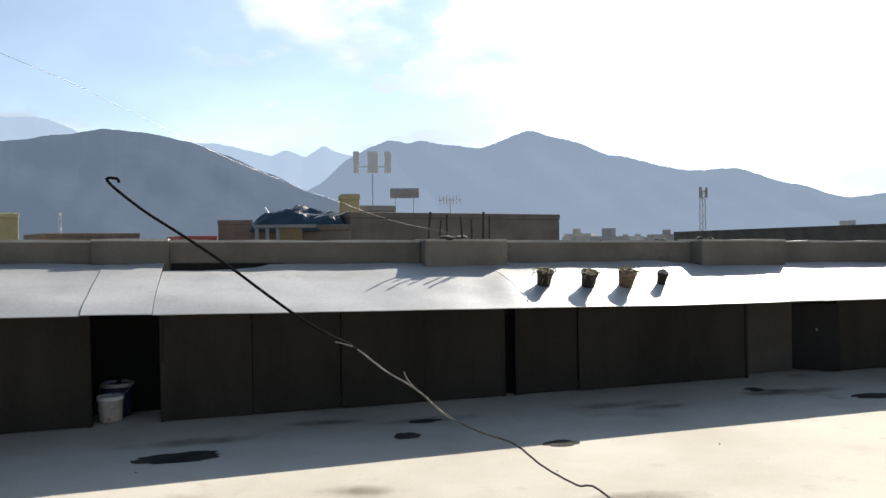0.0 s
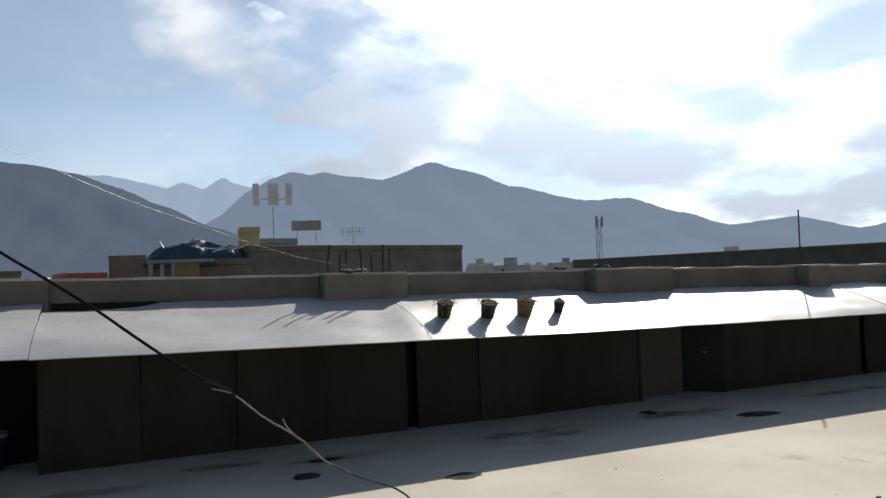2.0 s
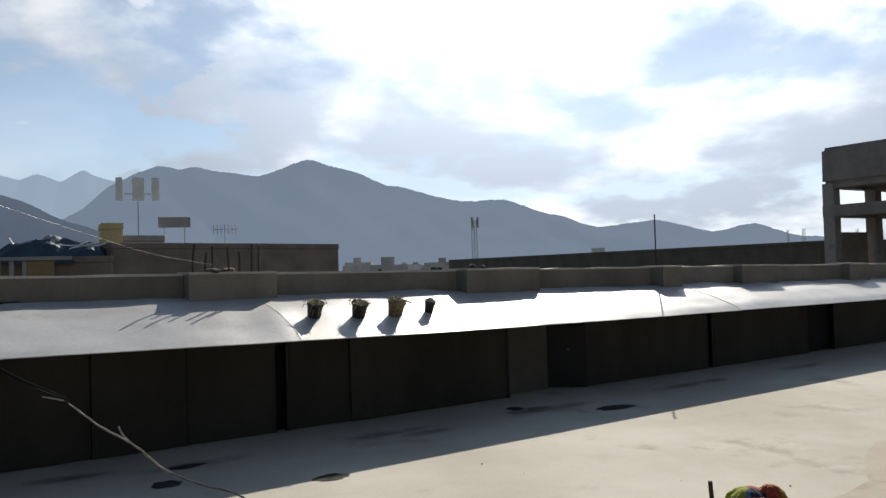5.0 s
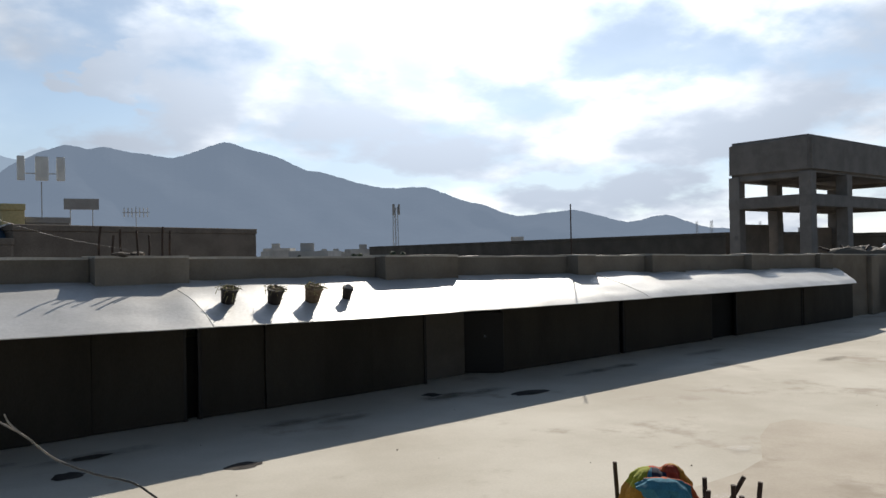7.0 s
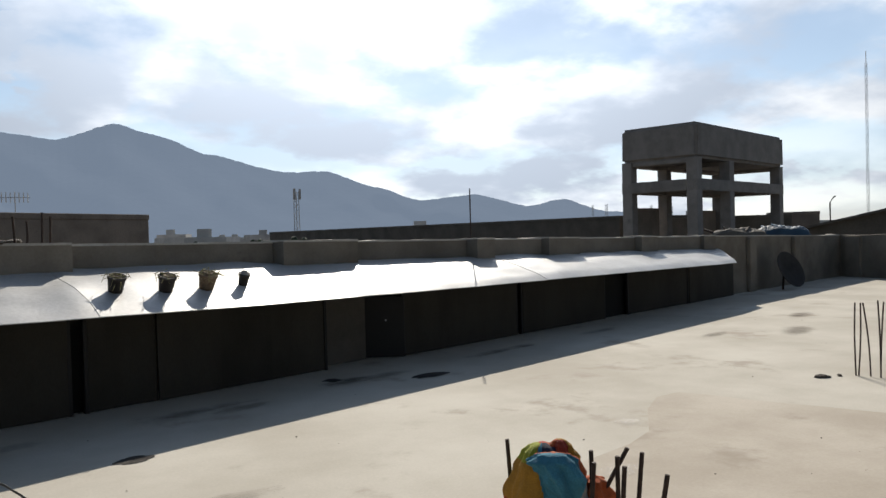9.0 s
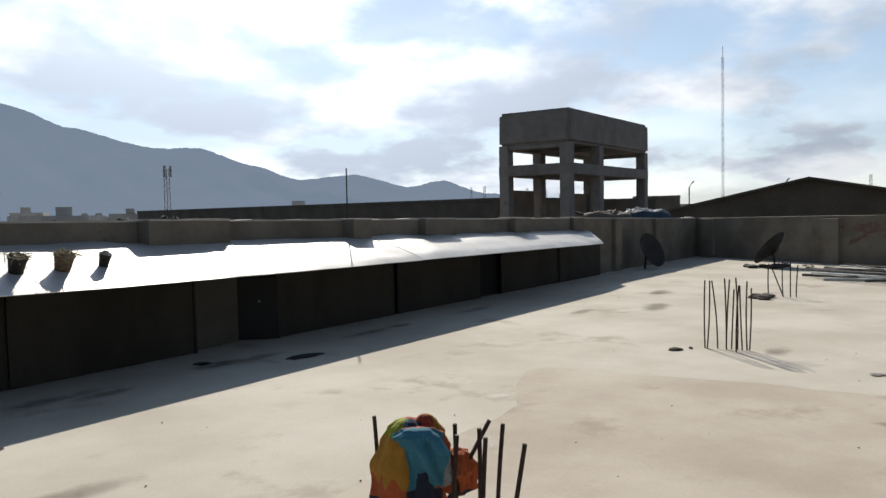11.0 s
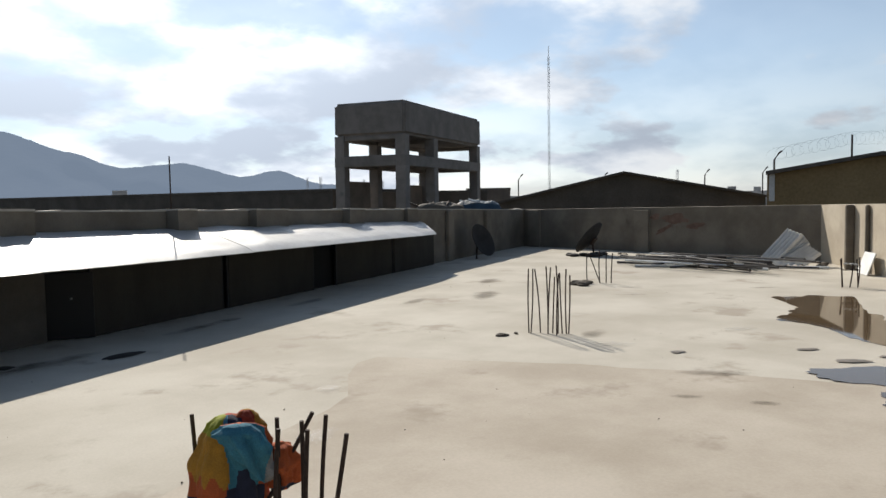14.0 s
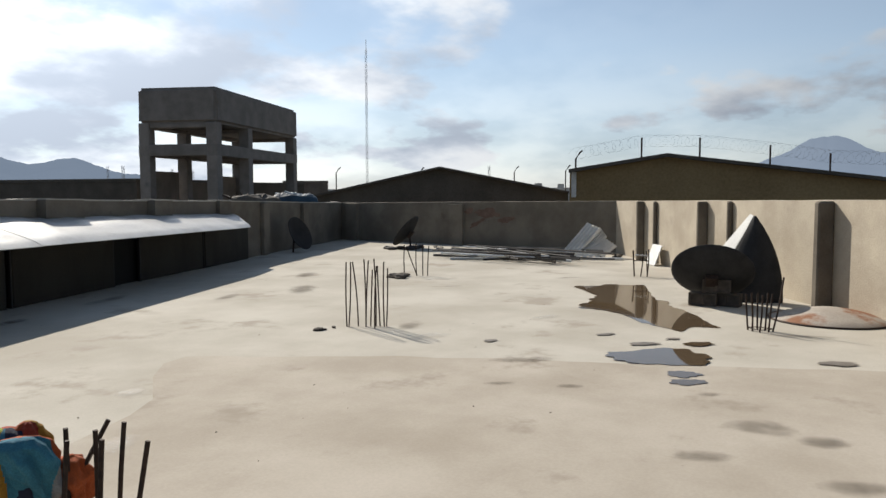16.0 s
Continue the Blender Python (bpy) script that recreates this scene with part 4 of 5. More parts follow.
bucket(Matrix.Translation((-3.80, 7.12, 0.004)), 0.118, 0.245, M_BUCKET, "stained white plastic paint bucket on the cement floor", M_WHITE)
bucket(Matrix.Translation((-3.86, 7.37, 0.004)), 0.15, 0.33, M_NAVY, "dark plastic bucket with a pale rim in the open hatch", M_GREY)

POTS = ((3.251, 7.415, 0.086, 0.180), (3.744, 7.364, 0.088, 0.180), (4.205, 7.377, 0.098, 0.180), (4.667, 7.411, 0.062, 0.150))
# four plant pots standing square to the sloping membrane
SLOPE = math.atan(0.36)
for i, (u, v, r, h) in enumerate(POTS):
    z = sheet_z(u, v) - 0.005
    t = thing("plant_pot", ("dark plant pot with dry soil and withered stalks", "dark plant pot with dry soil and withered stalks", "broad pot with yellowed withered plant", "slim dark empty pot with a pale rim")[i], "plant pot",
              Matrix.Translation(W(u, v, z)) @ ROOF @ Matrix.Rotation(SLOPE, 4, "X"), "pots on the membrane")
    bm = bmesh.new()
    lathe(bm, [(0.001, -0.03), (r * 0.72, -0.03), (r * 0.97, h - 0.03), (r * 1.05, h - 0.03), (r * 1.05, h), (r * 0.93, h), (r * 0.9, h - 0.03), (0.001, h - 0.03)], 18)
    part("pot", bm, M_POT if i != 2 else M_SOIL, t, "", True)
    bm = bmesh.new()
    lathe(bm, [(r * 0.92, h - 0.025), (r * 0.5, h - 0.005 + 0.01 * i), (0.001, h)], 14)
    part("soil", bm, M_SOIL if i < 3 else M_GREY, t)
    if i < 3:
        bm = bmesh.new()
        rg = random.Random(i + 3)
        for k in range(34):
            a, rr = rg.uniform(0, 6.28), r * rg.uniform(0.2, 1.0)
            p = Vector((rr * math.cos(a), rr * math.sin(a), h - 0.02))
            q = p + Vector((rg.uniform(-0.06, 0.06), rg.uniform(-0.06, 0.06), rg.uniform(0.01, 0.07 if i == 2 else 0.04)))
            w = q + Vector((rg.uniform(-0.08, 0.08), rg.uniform(-0.08, 0.08), rg.uniform(-0.12, 0.02)))
            tube(bm, [p, q, w], 0.0035, 4)
        part("withered_plant", bm, M_DRY, t, "withered yellow stalks")

# stiff black cable with a hooked end, frayed below
t = thing("hanging_cable", "stiff black cable with a hooked end and frayed pale foot", "cable")
path = smooth_curve([(-1.095, 2.125, 1.885), (-1.10, 2.12, 1.897), (-1.117, 2.1, 1.888), (-1.018, 2.1, 1.806), (-0.894, 2.08, 1.731), (-0.757, 2.06, 1.645), (-0.624, 2.04, 1.552), (-0.509, 2.02, 1.478), (-0.394, 2.0, 1.424)], 5)
bm = bmesh.new()
tube(bm, path, 0.0043, 8)
part("cable", bm, M_CABLE, t, "black insulated length")
low = smooth_curve([(-0.394, 2.0, 1.424), (-0.44, 1.92, 1.463), (-0.358, 1.84, 1.443), (-0.267, 1.74, 1.402), (-0.182, 1.66, 1.371), (-0.115, 1.62, 1.324), (-0.041, 1.58, 1.298), (0.029, 1.55, 1.281), (0.085, 1.53, 1.242), (0.15, 1.51, 1.211), (0.214, 1.5, 1.188), (0.44, 1.5, 0.95), (0.5, 1.5, 0.6), (0.53, 1.5, 0.3), (0.55, 1.5, 0.006)], 6)
bm = bmesh.new()
tube(bm, low[:14], 0.0016, 6)
part("core", bm, M_CABLE, t, "bare dark core between the black and the frayed length")
for name, run, r_, mat, lab in (("frayed_end", low[13:32], 0.0011, M_ROPE, "pale twisted strands"), ("tail", low[31:], 0.0012, M_TAIL, "dull grey twisted tail")):
    bm = bmesh.new()
    for k in range(3):
        tube(bm, [p + 0.0012 * Vector((math.cos(i * 0.9 + 2.1 * k), 0, math.sin(i * 0.9 + 2.1 * k))) for i, p in enumerate(run)], r_, 5)
    part(name, bm, mat, t, lab)
bm = bmesh.new()
tube(bm, smooth_curve([(-0.182, 1.66, 1.371), (-0.202, 1.66, 1.393), (-0.21, 1.66, 1.411)], 4), 0.0018, 4)
part("loose_strand", bm, M_ROPE, t)
bm = bmesh.new()
tube(bm, smooth_curve([(-0.358, 1.84, 1.443), (-0.378, 1.84, 1.449), (-0.403, 1.84, 1.455)], 4), 0.0018, 4)
part("loose_strand", bm, M_ROPE, t)

M_BARE_WIRE = material("bare_wire", (0.16, 0.16, 0.165), (0.26, 0.26, 0.26), 12, 0.5, 0, metal=0.5)
# thin bright wire sagging to the parapet block
t = thing("overhead_wire", "thin bare wire sagging down to the parapet", "wire")
end = W(2.68, par_v(2.68) - 0.1, 1.775)
start = Vector((-3.3, 1.4, 3.05))
mid = [Vector((-2.131, 3.152, 2.545)), Vector((-2.050, 3.928, 2.474)), Vector((-2.004, 4.523, 2.411)), Vector((-1.796, 5.378, 2.269)), Vector((-1.476, 6.521, 2.109)), Vector((-1.045, 7.725, 1.927))]
bm = bmesh.new()
tube(bm, smooth_curve([start + Vector((-2.2, -3.6, 1.2)), start] + mid + [end], 10), 0.0011, 6)
part("wire", bm, M_BARE_WIRE, t)
bm = bmesh.new()
tube(bm, [start + Vector((-2.2, -3.6, -3.15)), start + Vector((-2.2, -3.6, 1.25))], 0.03, 8)
tagged(part("wire_post", bm, M_STEEL), "plain steel post that carries the overhead wire", "post", "", "thing")


# starter bars of columns
def bars(name, label, rods, r, tie=0.0, cat="rebar"):
    c = sum((Vector(b) for b, _ in rods), Vector()) / len(rods)
    t = thing(name, label, cat, Matrix.Translation(c), "column starter bars")
    for b, e in rods:
        bm = bmesh.new()
        b, e = Vector(b) - c, Vector(e) - c
        n = 8
        bend = Vector((random.uniform(-1, 1), random.uniform(-1, 1), 0)) * 0.012
        pts = [b.lerp(e, k / n) + bend * math.sin(math.pi * k / n) for k in range(n + 1)]
        tube(bm, pts, r, 8, True)
        part("bar", bm, M_STEEL, t)
    if tie:
        bm = bmesh.new()
        ring = [Vector(b) - c + Vector((0, 0, tie)) for b, _ in rods]
        ring.sort(key=lambda p: math.atan2(p.y, p.x))
        tube(bm, [p * 1.05 for p in ring + ring[:1]], r * 0.5, 5)
        part("tie", bm, M_STEEL, t, "thin wire tie")
    return t


tops = [(1.86, 2.87), (2.07, 2.54), (1.98, 2.40), (2.11, 2.42), (2.22, 2.49), (2.05, 2.30), (2.23, 2.41), (2.12, 2.14)]
foot = [(1.865, 2.85), (2.055, 2.55), (1.96, 2.42), (2.09, 2.44), (1.86, 2.74), (2.03, 2.31), (2.20, 2.42), (1.99, 2.22)]
bars("column_starter_bars", "rusty reinforcing bars standing from the roof beside a blanket", [((fx, fy, 0), (x, y, 0.79)) for (x, y), (fx, fy) in zip(tops, foot)], 0.0095)
xs = [(7.97, 5.59, 0.0, 0.82), (7.98, 5.565, 0.03, 0.82), (8.05, 5.47, -0.07, 0.82), (8.09, 5.38, -0.02, 0.85), (8.12, 5.33, 0.03, 0.72), (8.06, 5.36, 0.04, 0.84), (8.15, 5.27, -0.02, 0.86), (8.17, 5.22, -0.03, 0.77), (8.19, 5.17, 0.0, 0.82), (8.21, 5.15, 0.02, 0.74), (8.02, 5.20, 0.03, 0.78)]
bars("column_starter_bars", "cluster of thin rusty reinforcing bars standing from the roof", [((x, y, 0), (x + l * 0.5, y - l * 0.8, h)) for x, y, l, h in xs], 0.0085)
bars("column_starter_bars", "thin reinforcing bars standing from the roof, one leaning", [((13.31, 8.09, 0), (13.31, 8.09, 0.62)), ((13.43, 7.86, 0), (13.32, 8.05, 0.60)), ((13.43, 7.87, 0), (13.43, 7.88, 0.66)), ((13.49, 7.76, 0), (13.49, 7.76, 0.64)), ((13.53, 7.67, 0), (13.55, 7.65, 0.60))], 0.011)
bars("column_starter_bars", "short bent reinforcing bars tied in a cage", [((15.27, 3.91, 0), (15.26, 3.94, 0.52)), ((15.34, 3.80, 0), (15.36, 3.76, 0.42)), ((15.38, 3.68, 0), (15.40, 3.66, 0.55)), ((15.55, 3.72, 0), (15.57, 3.75, 0.50)), ((15.45, 3.95, 0), (15.42, 3.97, 0.52))], 0.012, 0.3)
bars("column_starter_bars", "short reinforcing bars beside the dishes", [((10.10, 1.12, 0), (10.09, 1.15, 0.44)), ((10.03, 1.06, 0), (10.02, 1.08, 0.47)), ((9.97, 0.97, 0), (9.98, 0.95, 0.45)), ((10.05, 0.88, 0), (10.07, 0.85, 0.46)), ((10.15, 0.93, 0), (10.16, 0.91, 0.46)), ((10.12, 0.84, 0), (10.16, 0.74, 0.66)), ((10.17, 1.02, 0), (10.18, 1.03, 0.45))], 0.011, 0.03)
# bars and rubble on the parapet block
rg = random.Random(2)
z0 = par_z(2.55)
bars("parapet_starter_bars", "short rusty bars standing out of the parapet block", [(W(u, par_v(u) + dv, z0 - 0.05), W(u + rg.uniform(-0.02, 0.02), par_v(u) + dv, z0 + 1.3 * h)) for u, dv, h in
     ((2.22, -0.18, 0.26), (2.36, -0.12, 0.19), (2.44, -0.2, 0.24), (2.62, -0.14, 0.23), (2.70, -0.19, 0.19), (2.86, -0.16, 0.26), (2.96, -0.1, 0.23))], 0.012)


def rubble(c, n, size, label, mat, spread, z=0.0, name="rubble"):
    t = thing(name, label, "rubble", Matrix.Translation((c[0], c[1], z)))
    rg = random.Random(int(c[0] * 100))
    for k in range(n):
        bm = bmesh.new()
        bmesh.ops.create_icosphere(bm, subdivisions=2, radius=size * rg.uniform(0.5, 1.0))
        s = rg.random() * 50
        for v in bm.verts:
            v.co *= 1 + 0.45 * noise.noise(v.co * (1.2 / size) + Vector((s, 0, 0)))
            v.co.z *= 0.42
        off = Vector((rg.gauss(0, spread), rg.gauss(0, spread), size * 0.2))
        bmesh.ops.translate(bm, verts=bm.verts, vec=off)
        part("lump", bm, mat, t)
    return t


rubble(W(2.52, par_v(2.52) - 0.1), 8, 0.075, "broken cement lumps on the parapet block", M_BLOCK, 0.085, z0 + 0.03)
rubble((12.92, 8.0), 4, 0.15, "small heap of broken cement on the roof", M_BLOCK, 0.12)
rubble((7.68, 5.76), 4, 0.06, "flat scrap of cement on the roof", M_BLOCK, 0.06)
# steel pole on the parapet pier
bm = bmesh.new()
pb = W(9.34, par_v(9.34) - 0.05)
tube(bm, [(pb.x, pb.y, par_z(9.17) - 0.1), (pb.x, pb.y, 2.45)], 0.011, 8)
tagged(part("steel_pole", bm, M_STEEL), "thin dark steel pole on the parapet", "pole", "", "thing")


# colourful blanket thrown over the near bars
RIGHT, FWD = Vector((0.82, -0.57, 0)), Vector((0.57, 0.82, 0))


def draped(name, parent, prof, z0, z1, shift, pick, seed, folds=1.0):
    """A hanging fold of cloth: prof gives (height share, half width left, half width right, half depth)."""
    nz, na = 64, 150
    bm = bmesh.new()
    rows = []
    for j in range(nz + 1):
        h = j / nz
        for (h0, *p0), (h1, *p1) in zip(prof, prof[1:]):
            if h0 <= h <= h1:
                k = (h - h0) / (h1 - h0)
                k = k * k * (3 - 2 * k)
                wl, wr, wd = [x + (y - x) * k for x, y in zip(p0, p1)]
        ring = []
        for i in range(na):
            a = 2 * math.pi * i / na
            x, y = math.sin(a), -math.cos(a)
            w = wr if x > 0 else wl
            f = 1 + folds * ((0.13 * math.sin(5 * a + 1.3 + 2.2 * h + seed) + 0.08 * math.sin(9 * a + 5 * h)) * (1 - 0.55 * h) + 0.16 * noise.noise(Vector((x * 2.4, y * 2.4, h * 4 + seed))) + 0.05 * noise.noise(Vector((x * 7, y * 7, h * 11 + seed))))
            p = RIGHT * (x * w * f + shift(h)) + FWD * (y * wd * f)
            zz = z0 + (z1 - z0) * h + 0.03 * (1 - h) * noise.noise(Vector((x * 1.2, y * 1.2, seed + h * 2)))
            ring.append(bm.verts.new((p.x, p.y, max(0.01, zz))))
        rows.append(ring)
    for j in range(nz):
        for i in range(na):
            q = bm.faces.new((rows[j][i], rows[j][(i + 1) % na], rows[j + 1][(i + 1) % na], rows[j + 1][i]))
            q.material_index = pick((360 * (i + 0.5) / na + 180) % 360 - 180, (j + 0.5) / nz)
    for r_ in (rows[-1], rows[0][::-1]):
        q = bm.faces.new(r_)
        q.material_index = pick(170, 0.99)
    return part(name, bm, CLOTH, parent, "", True)


def blanket():
    t = thing("blanket", "crumpled blanket in ochre, teal, orange and lime hung over bars", "blanket", Matrix.Translation((1.985, 2.715, 0)))

    def main(a, h):
        w = 8 * math.sin(h * 11)
        if abs(a) > 100:
            return 4 if a < 0 else 3
        if a < -12 + w and h > 0.9:
            return 4
        if a < -8 + w:
            return 0 if h > 0.66 + 0.03 * math.sin(a * 0.2) else (2 if h > 0.56 else 5)
        # Below the teal, near-black navy paints the shadow in the deep fold.
        if a < 8 + w:
            return 5 if h < 0.62 else 1
        return 2 if a > 62 else (3 if h < 0.4 else 5)
    draped("main_fold", t, [(0, 0.21, 0.16, 0.15), (0.5, 0.18, 0.15, 0.13), (0.7, 0.16, 0.14, 0.12), (0.86, 0.118, 0.12, 0.10), (0.95, 0.085, 0.09, 0.08), (0.985, 0.055, 0.06, 0.05), (1.0, 0.015, 0.015, 0.015)], 0.02, 0.795, lambda h: -0.02 - 0.015 * h, main, 1.0)
    draped("crown_fold", t, [(0, 0.02, 0.02, 0.02), (0.2, 0.06, 0.07, 0.06), (0.7, 0.07, 0.075, 0.065), (0.88, 0.05, 0.05, 0.045), (0.97, 0.03, 0.03, 0.026), (1, 0.012, 0.012, 0.012)], 0.58, 0.81, lambda h: 0.05 - 0.01 * h, lambda a, h: 0 if a > 48 + 10 * math.sin(7 * h) else (3 if a > -40 else 2), 4.0)
    k = draped("front_fold", t, [(0, 0.03, 0.04, 0.02), (0.12, 0.05, 0.06, 0.05), (0.6, 0.10, 0.095, 0.08), (0.86, 0.12, 0.085, 0.07), (0.97, 0.075, 0.055, 0.04), (1, 0.01, 0.01, 0.01)], 0.52, 0.775, lambda h: 0.10 - 0.085 * h, lambda a, h: 6 if a > 30 + 40 * h and h < 0.5 else (1 if abs(a) < 95 else 2), 7.0, 1.7)
    k.location = -FWD * 0.085
    k = draped("side_fold", t, [(0, 0.02, 0.02, 0.02), (0.15, 0.06, 0.06, 0.06), (0.6, 0.085, 0.08, 0.08), (0.9, 0.06, 0.05, 0.05), (1, 0.012, 0.012, 0.012)], 0.46, 0.665, lambda h: 0.19 - 0.01 * h, lambda a, h: 2 if h > 0.12 else 5, 11.0, 1.4)
    k.location = -FWD * 0.03


blanket()


# satellite dishes
def dish_shell(bm, r, depth, sides=36, rings=8, thick=0.012):
    prof = [(max(0.001, r * k / rings), depth * (k / rings) ** 2) for k in range(rings + 1)]
    prof += [(r * 1.012, depth), (r * 1.012, depth - thick)] + [(max(0.001, rr), zz - thick) for rr, zz in reversed(prof[:-1])]
    lathe(bm, prof, sides)


def aim(pos, n):
    """A pose at pos whose z points along n."""
    return Matrix.Translation(pos) @ Vector(n).to_track_quat("Z", "Y").to_matrix().to_4x4()


def satellite_dish(pos, n, r, depth, mat, label, bracket=True, leg=None):
    t = thing("satellite_dish", label, "satellite dish", aim(pos, n))
    bm = bmesh.new()
    dish_shell(bm, r, depth)
    part("reflector", bm, mat, t, "", True)
    if bracket:
        bm = bmesh.new()
        box(bm, -0.09, 0.09, -0.12, 0.12, -0.09, -0.013, None, 0.01)
        part("bracket", bm, M_STEEL, t)
    if leg:
        inv = t.matrix_basis.inverted()
        bm = bmesh.new()
        tube(bm, [inv @ Vector(leg[0]), inv @ Vector(leg[1])], 0.028, 8)
        part("stand", bm, M_STEEL, t, "steel stand tube")
    return t


view = P(83.0, 1.0)
c1 = P(81.15, 12.15, 0.49)
nd = (view * 0.71 + Vector((0, 0, 0.70))).normalized()
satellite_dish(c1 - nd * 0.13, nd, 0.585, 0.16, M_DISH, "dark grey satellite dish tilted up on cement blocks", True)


def cement_block(pos, turn):
    t = thing("cement_block", "old brown hollow cement block under a dish", "cement block", Matrix.Translation(pos) @ Matrix.Rotation(turn, 4, "Z"), "blocks under the dish")
    bm = bmesh.new()
    box(bm, -0.2, 0.2, -0.1, 0.1, 0, 0.03, None, 0.008, 0.004)
    box(bm, -0.2, 0.2, -0.1, 0.1, 0.165, 0.195, None, 0.008, 0.004)
    for x in (-0.2, -0.02, 0.16):
        box(bm, x, x + 0.04, -0.1, 0.1, 0.028, 0.167, None, 0.006, 0.003)
    box(bm, -0.19, 0.19, -0.075, 0.075, 0.02, 0.175)
    part("block", bm, M_BLOCK, t)


cement_block((11.93, 1.98, 0), 1.62)
cement_block((12.02, 1.66, 0), 1.45)
cement_block((11.98, 1.80, 0.197), 1.7)


def petal(name, base, az, label, left, right, h, bulge, mat, lean):
    """A curved dish petal standing on the floor; left and right give its edges, in metres from its axis, at foot and top."""
    t = thing(name, label, "dish panel", Matrix.Translation(base) @ Matrix.Rotation(-radians(az), 4, "Z"))
    bm = bmesh.new()
    nz, nx = 16, 10
    for off in (0.0, 0.014):
        g = []
        for j in range(nz + 1):
            s = j / nz
            a = left[0] + (left[1] - left[0]) * s ** left[2]
            b = right[0] + (right[1] - right[0]) * s ** right[2]
            row_ = []
            for i in range(nx + 1):
                q = i / nx
                row_.append(bm.verts.new((a + (b - a) * q, -bulge * math.sin(math.pi * q) * (1 - s * 0.6) + lean * s + off, h * s + 0.002)))
            g.append(row_)
        for j in range(nz):
            for i in range(nx):
                bm.faces.new((g[j][i], g[j][i + 1], g[j + 1][i + 1], g[j + 1][i]))
        if off == 0.0:
            g0 = g
    for j in range(nz):
        for i in (0, nx):
            bm.faces.new((g0[j][i], g0[j + 1][i], g[j + 1][i], g[j][i]))
    for i in range(nx):
        for j in (0, nz):
            bm.faces.new((g0[j][i], g0[j][i + 1], g[j][i + 1], g[j][i]))
    part("panel", bm, mat, t, "", True)
    return t


# One dish in two colours: dark for its shaded half, pale for the lit.
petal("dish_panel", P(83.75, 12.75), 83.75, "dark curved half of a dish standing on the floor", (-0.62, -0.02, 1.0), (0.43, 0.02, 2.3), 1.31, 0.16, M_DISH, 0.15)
t = thing("dish_panel", "half of a dish, coloured pale as its sunlit side, leaning beside the dark one", "dish panel", Matrix.Translation(P(83.75, 12.78)) @ Matrix.Rotation(-radians(83.75), 4, "Z"))
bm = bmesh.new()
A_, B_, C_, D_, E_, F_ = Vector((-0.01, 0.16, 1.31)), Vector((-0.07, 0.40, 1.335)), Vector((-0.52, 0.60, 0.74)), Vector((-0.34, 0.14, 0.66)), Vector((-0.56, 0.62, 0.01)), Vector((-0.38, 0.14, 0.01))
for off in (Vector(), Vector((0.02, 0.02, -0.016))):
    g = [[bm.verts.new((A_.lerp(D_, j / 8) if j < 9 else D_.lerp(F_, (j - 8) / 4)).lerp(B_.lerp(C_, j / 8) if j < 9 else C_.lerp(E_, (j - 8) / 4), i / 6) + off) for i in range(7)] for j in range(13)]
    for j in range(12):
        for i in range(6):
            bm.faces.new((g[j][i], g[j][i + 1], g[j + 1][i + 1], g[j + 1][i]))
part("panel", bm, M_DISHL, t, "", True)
# rusty dish lying face down
t = thing("rusty_dish", "rust-stained pale dish lying face down on the roof", "satellite dish", Matrix.Translation((11.38, 0.28, 0.02)))
bm = bmesh.new()
lathe(bm, [(0.001, 0.145), (0.18, 0.135), (0.38, 0.10), (0.58, 0.05), (0.74, 0.0), (0.75, -0.012), (0.72, -0.012), (0.56, 0.035), (0.36, 0.085), (0.001, 0.125)], 40)
part("reflector", bm, M_RUST, t, "", True)
bm = bmesh.new()
tube(bm, [(0.745 * math.cos(a), 0.745 * math.sin(a), -0.006) for a in [2 * math.pi * k / 40 for k in range(41)]], 0.013, 6)
part("rim", bm, M_STEEL, t, "dark rusted rim")
# far dishes by the walls
satellite_dish(P(50.5, 22.1, 0.50), P(139, 0.75) + P(229, 0.5) + Vector((0, 0, 0.42)), 0.50, 0.13, M_DISH, "dark satellite dish leaning against the parapet", True, (P(50.2, 22.1, 0), P(50.3, 22.15, 0.53)))
satellite_dish(P(58.8, 23.2, 0.45), P(-10, 0.8) + Vector((0, 0, 0.62)), 0.56, 0.15, M_DISH, "dark satellite dish tipped up near the end wall", True, (P(58.9, 23.2, 0), P(58.8, 23.2, 0.45)))
rubble((19.6, 11.9), 9, 0.21, "dark scrap round the foot of a dish", M_POT, 0.28)

# corrugated sheets by the end wall
def corrugated(bm, a, b, c_, d, n=18, amp=0.026):
    """A corrugated sheet between the corners a, b (foot) and d, c_ (top)."""
    a, b, c_, d = map(Vector, (a, b, c_, d))
    nrm = (b - a).cross(d - a).normalized()
    for off in (0.0, 0.004):
        lo = [bm.verts.new(a.lerp(b, k / n) + nrm * (amp * math.cos(k * math.pi / 2) + off)) for k in range(n + 1)]
        hi = [bm.verts.new(d.lerp(c_, k / n) + nrm * (amp * math.cos(k * math.pi / 2) + off)) for k in range(n + 1)]
        for k in range(n):
            bm.faces.new((lo[k], lo[k + 1], hi[k + 1], hi[k]))


CS = facing(71.9, 20.0)
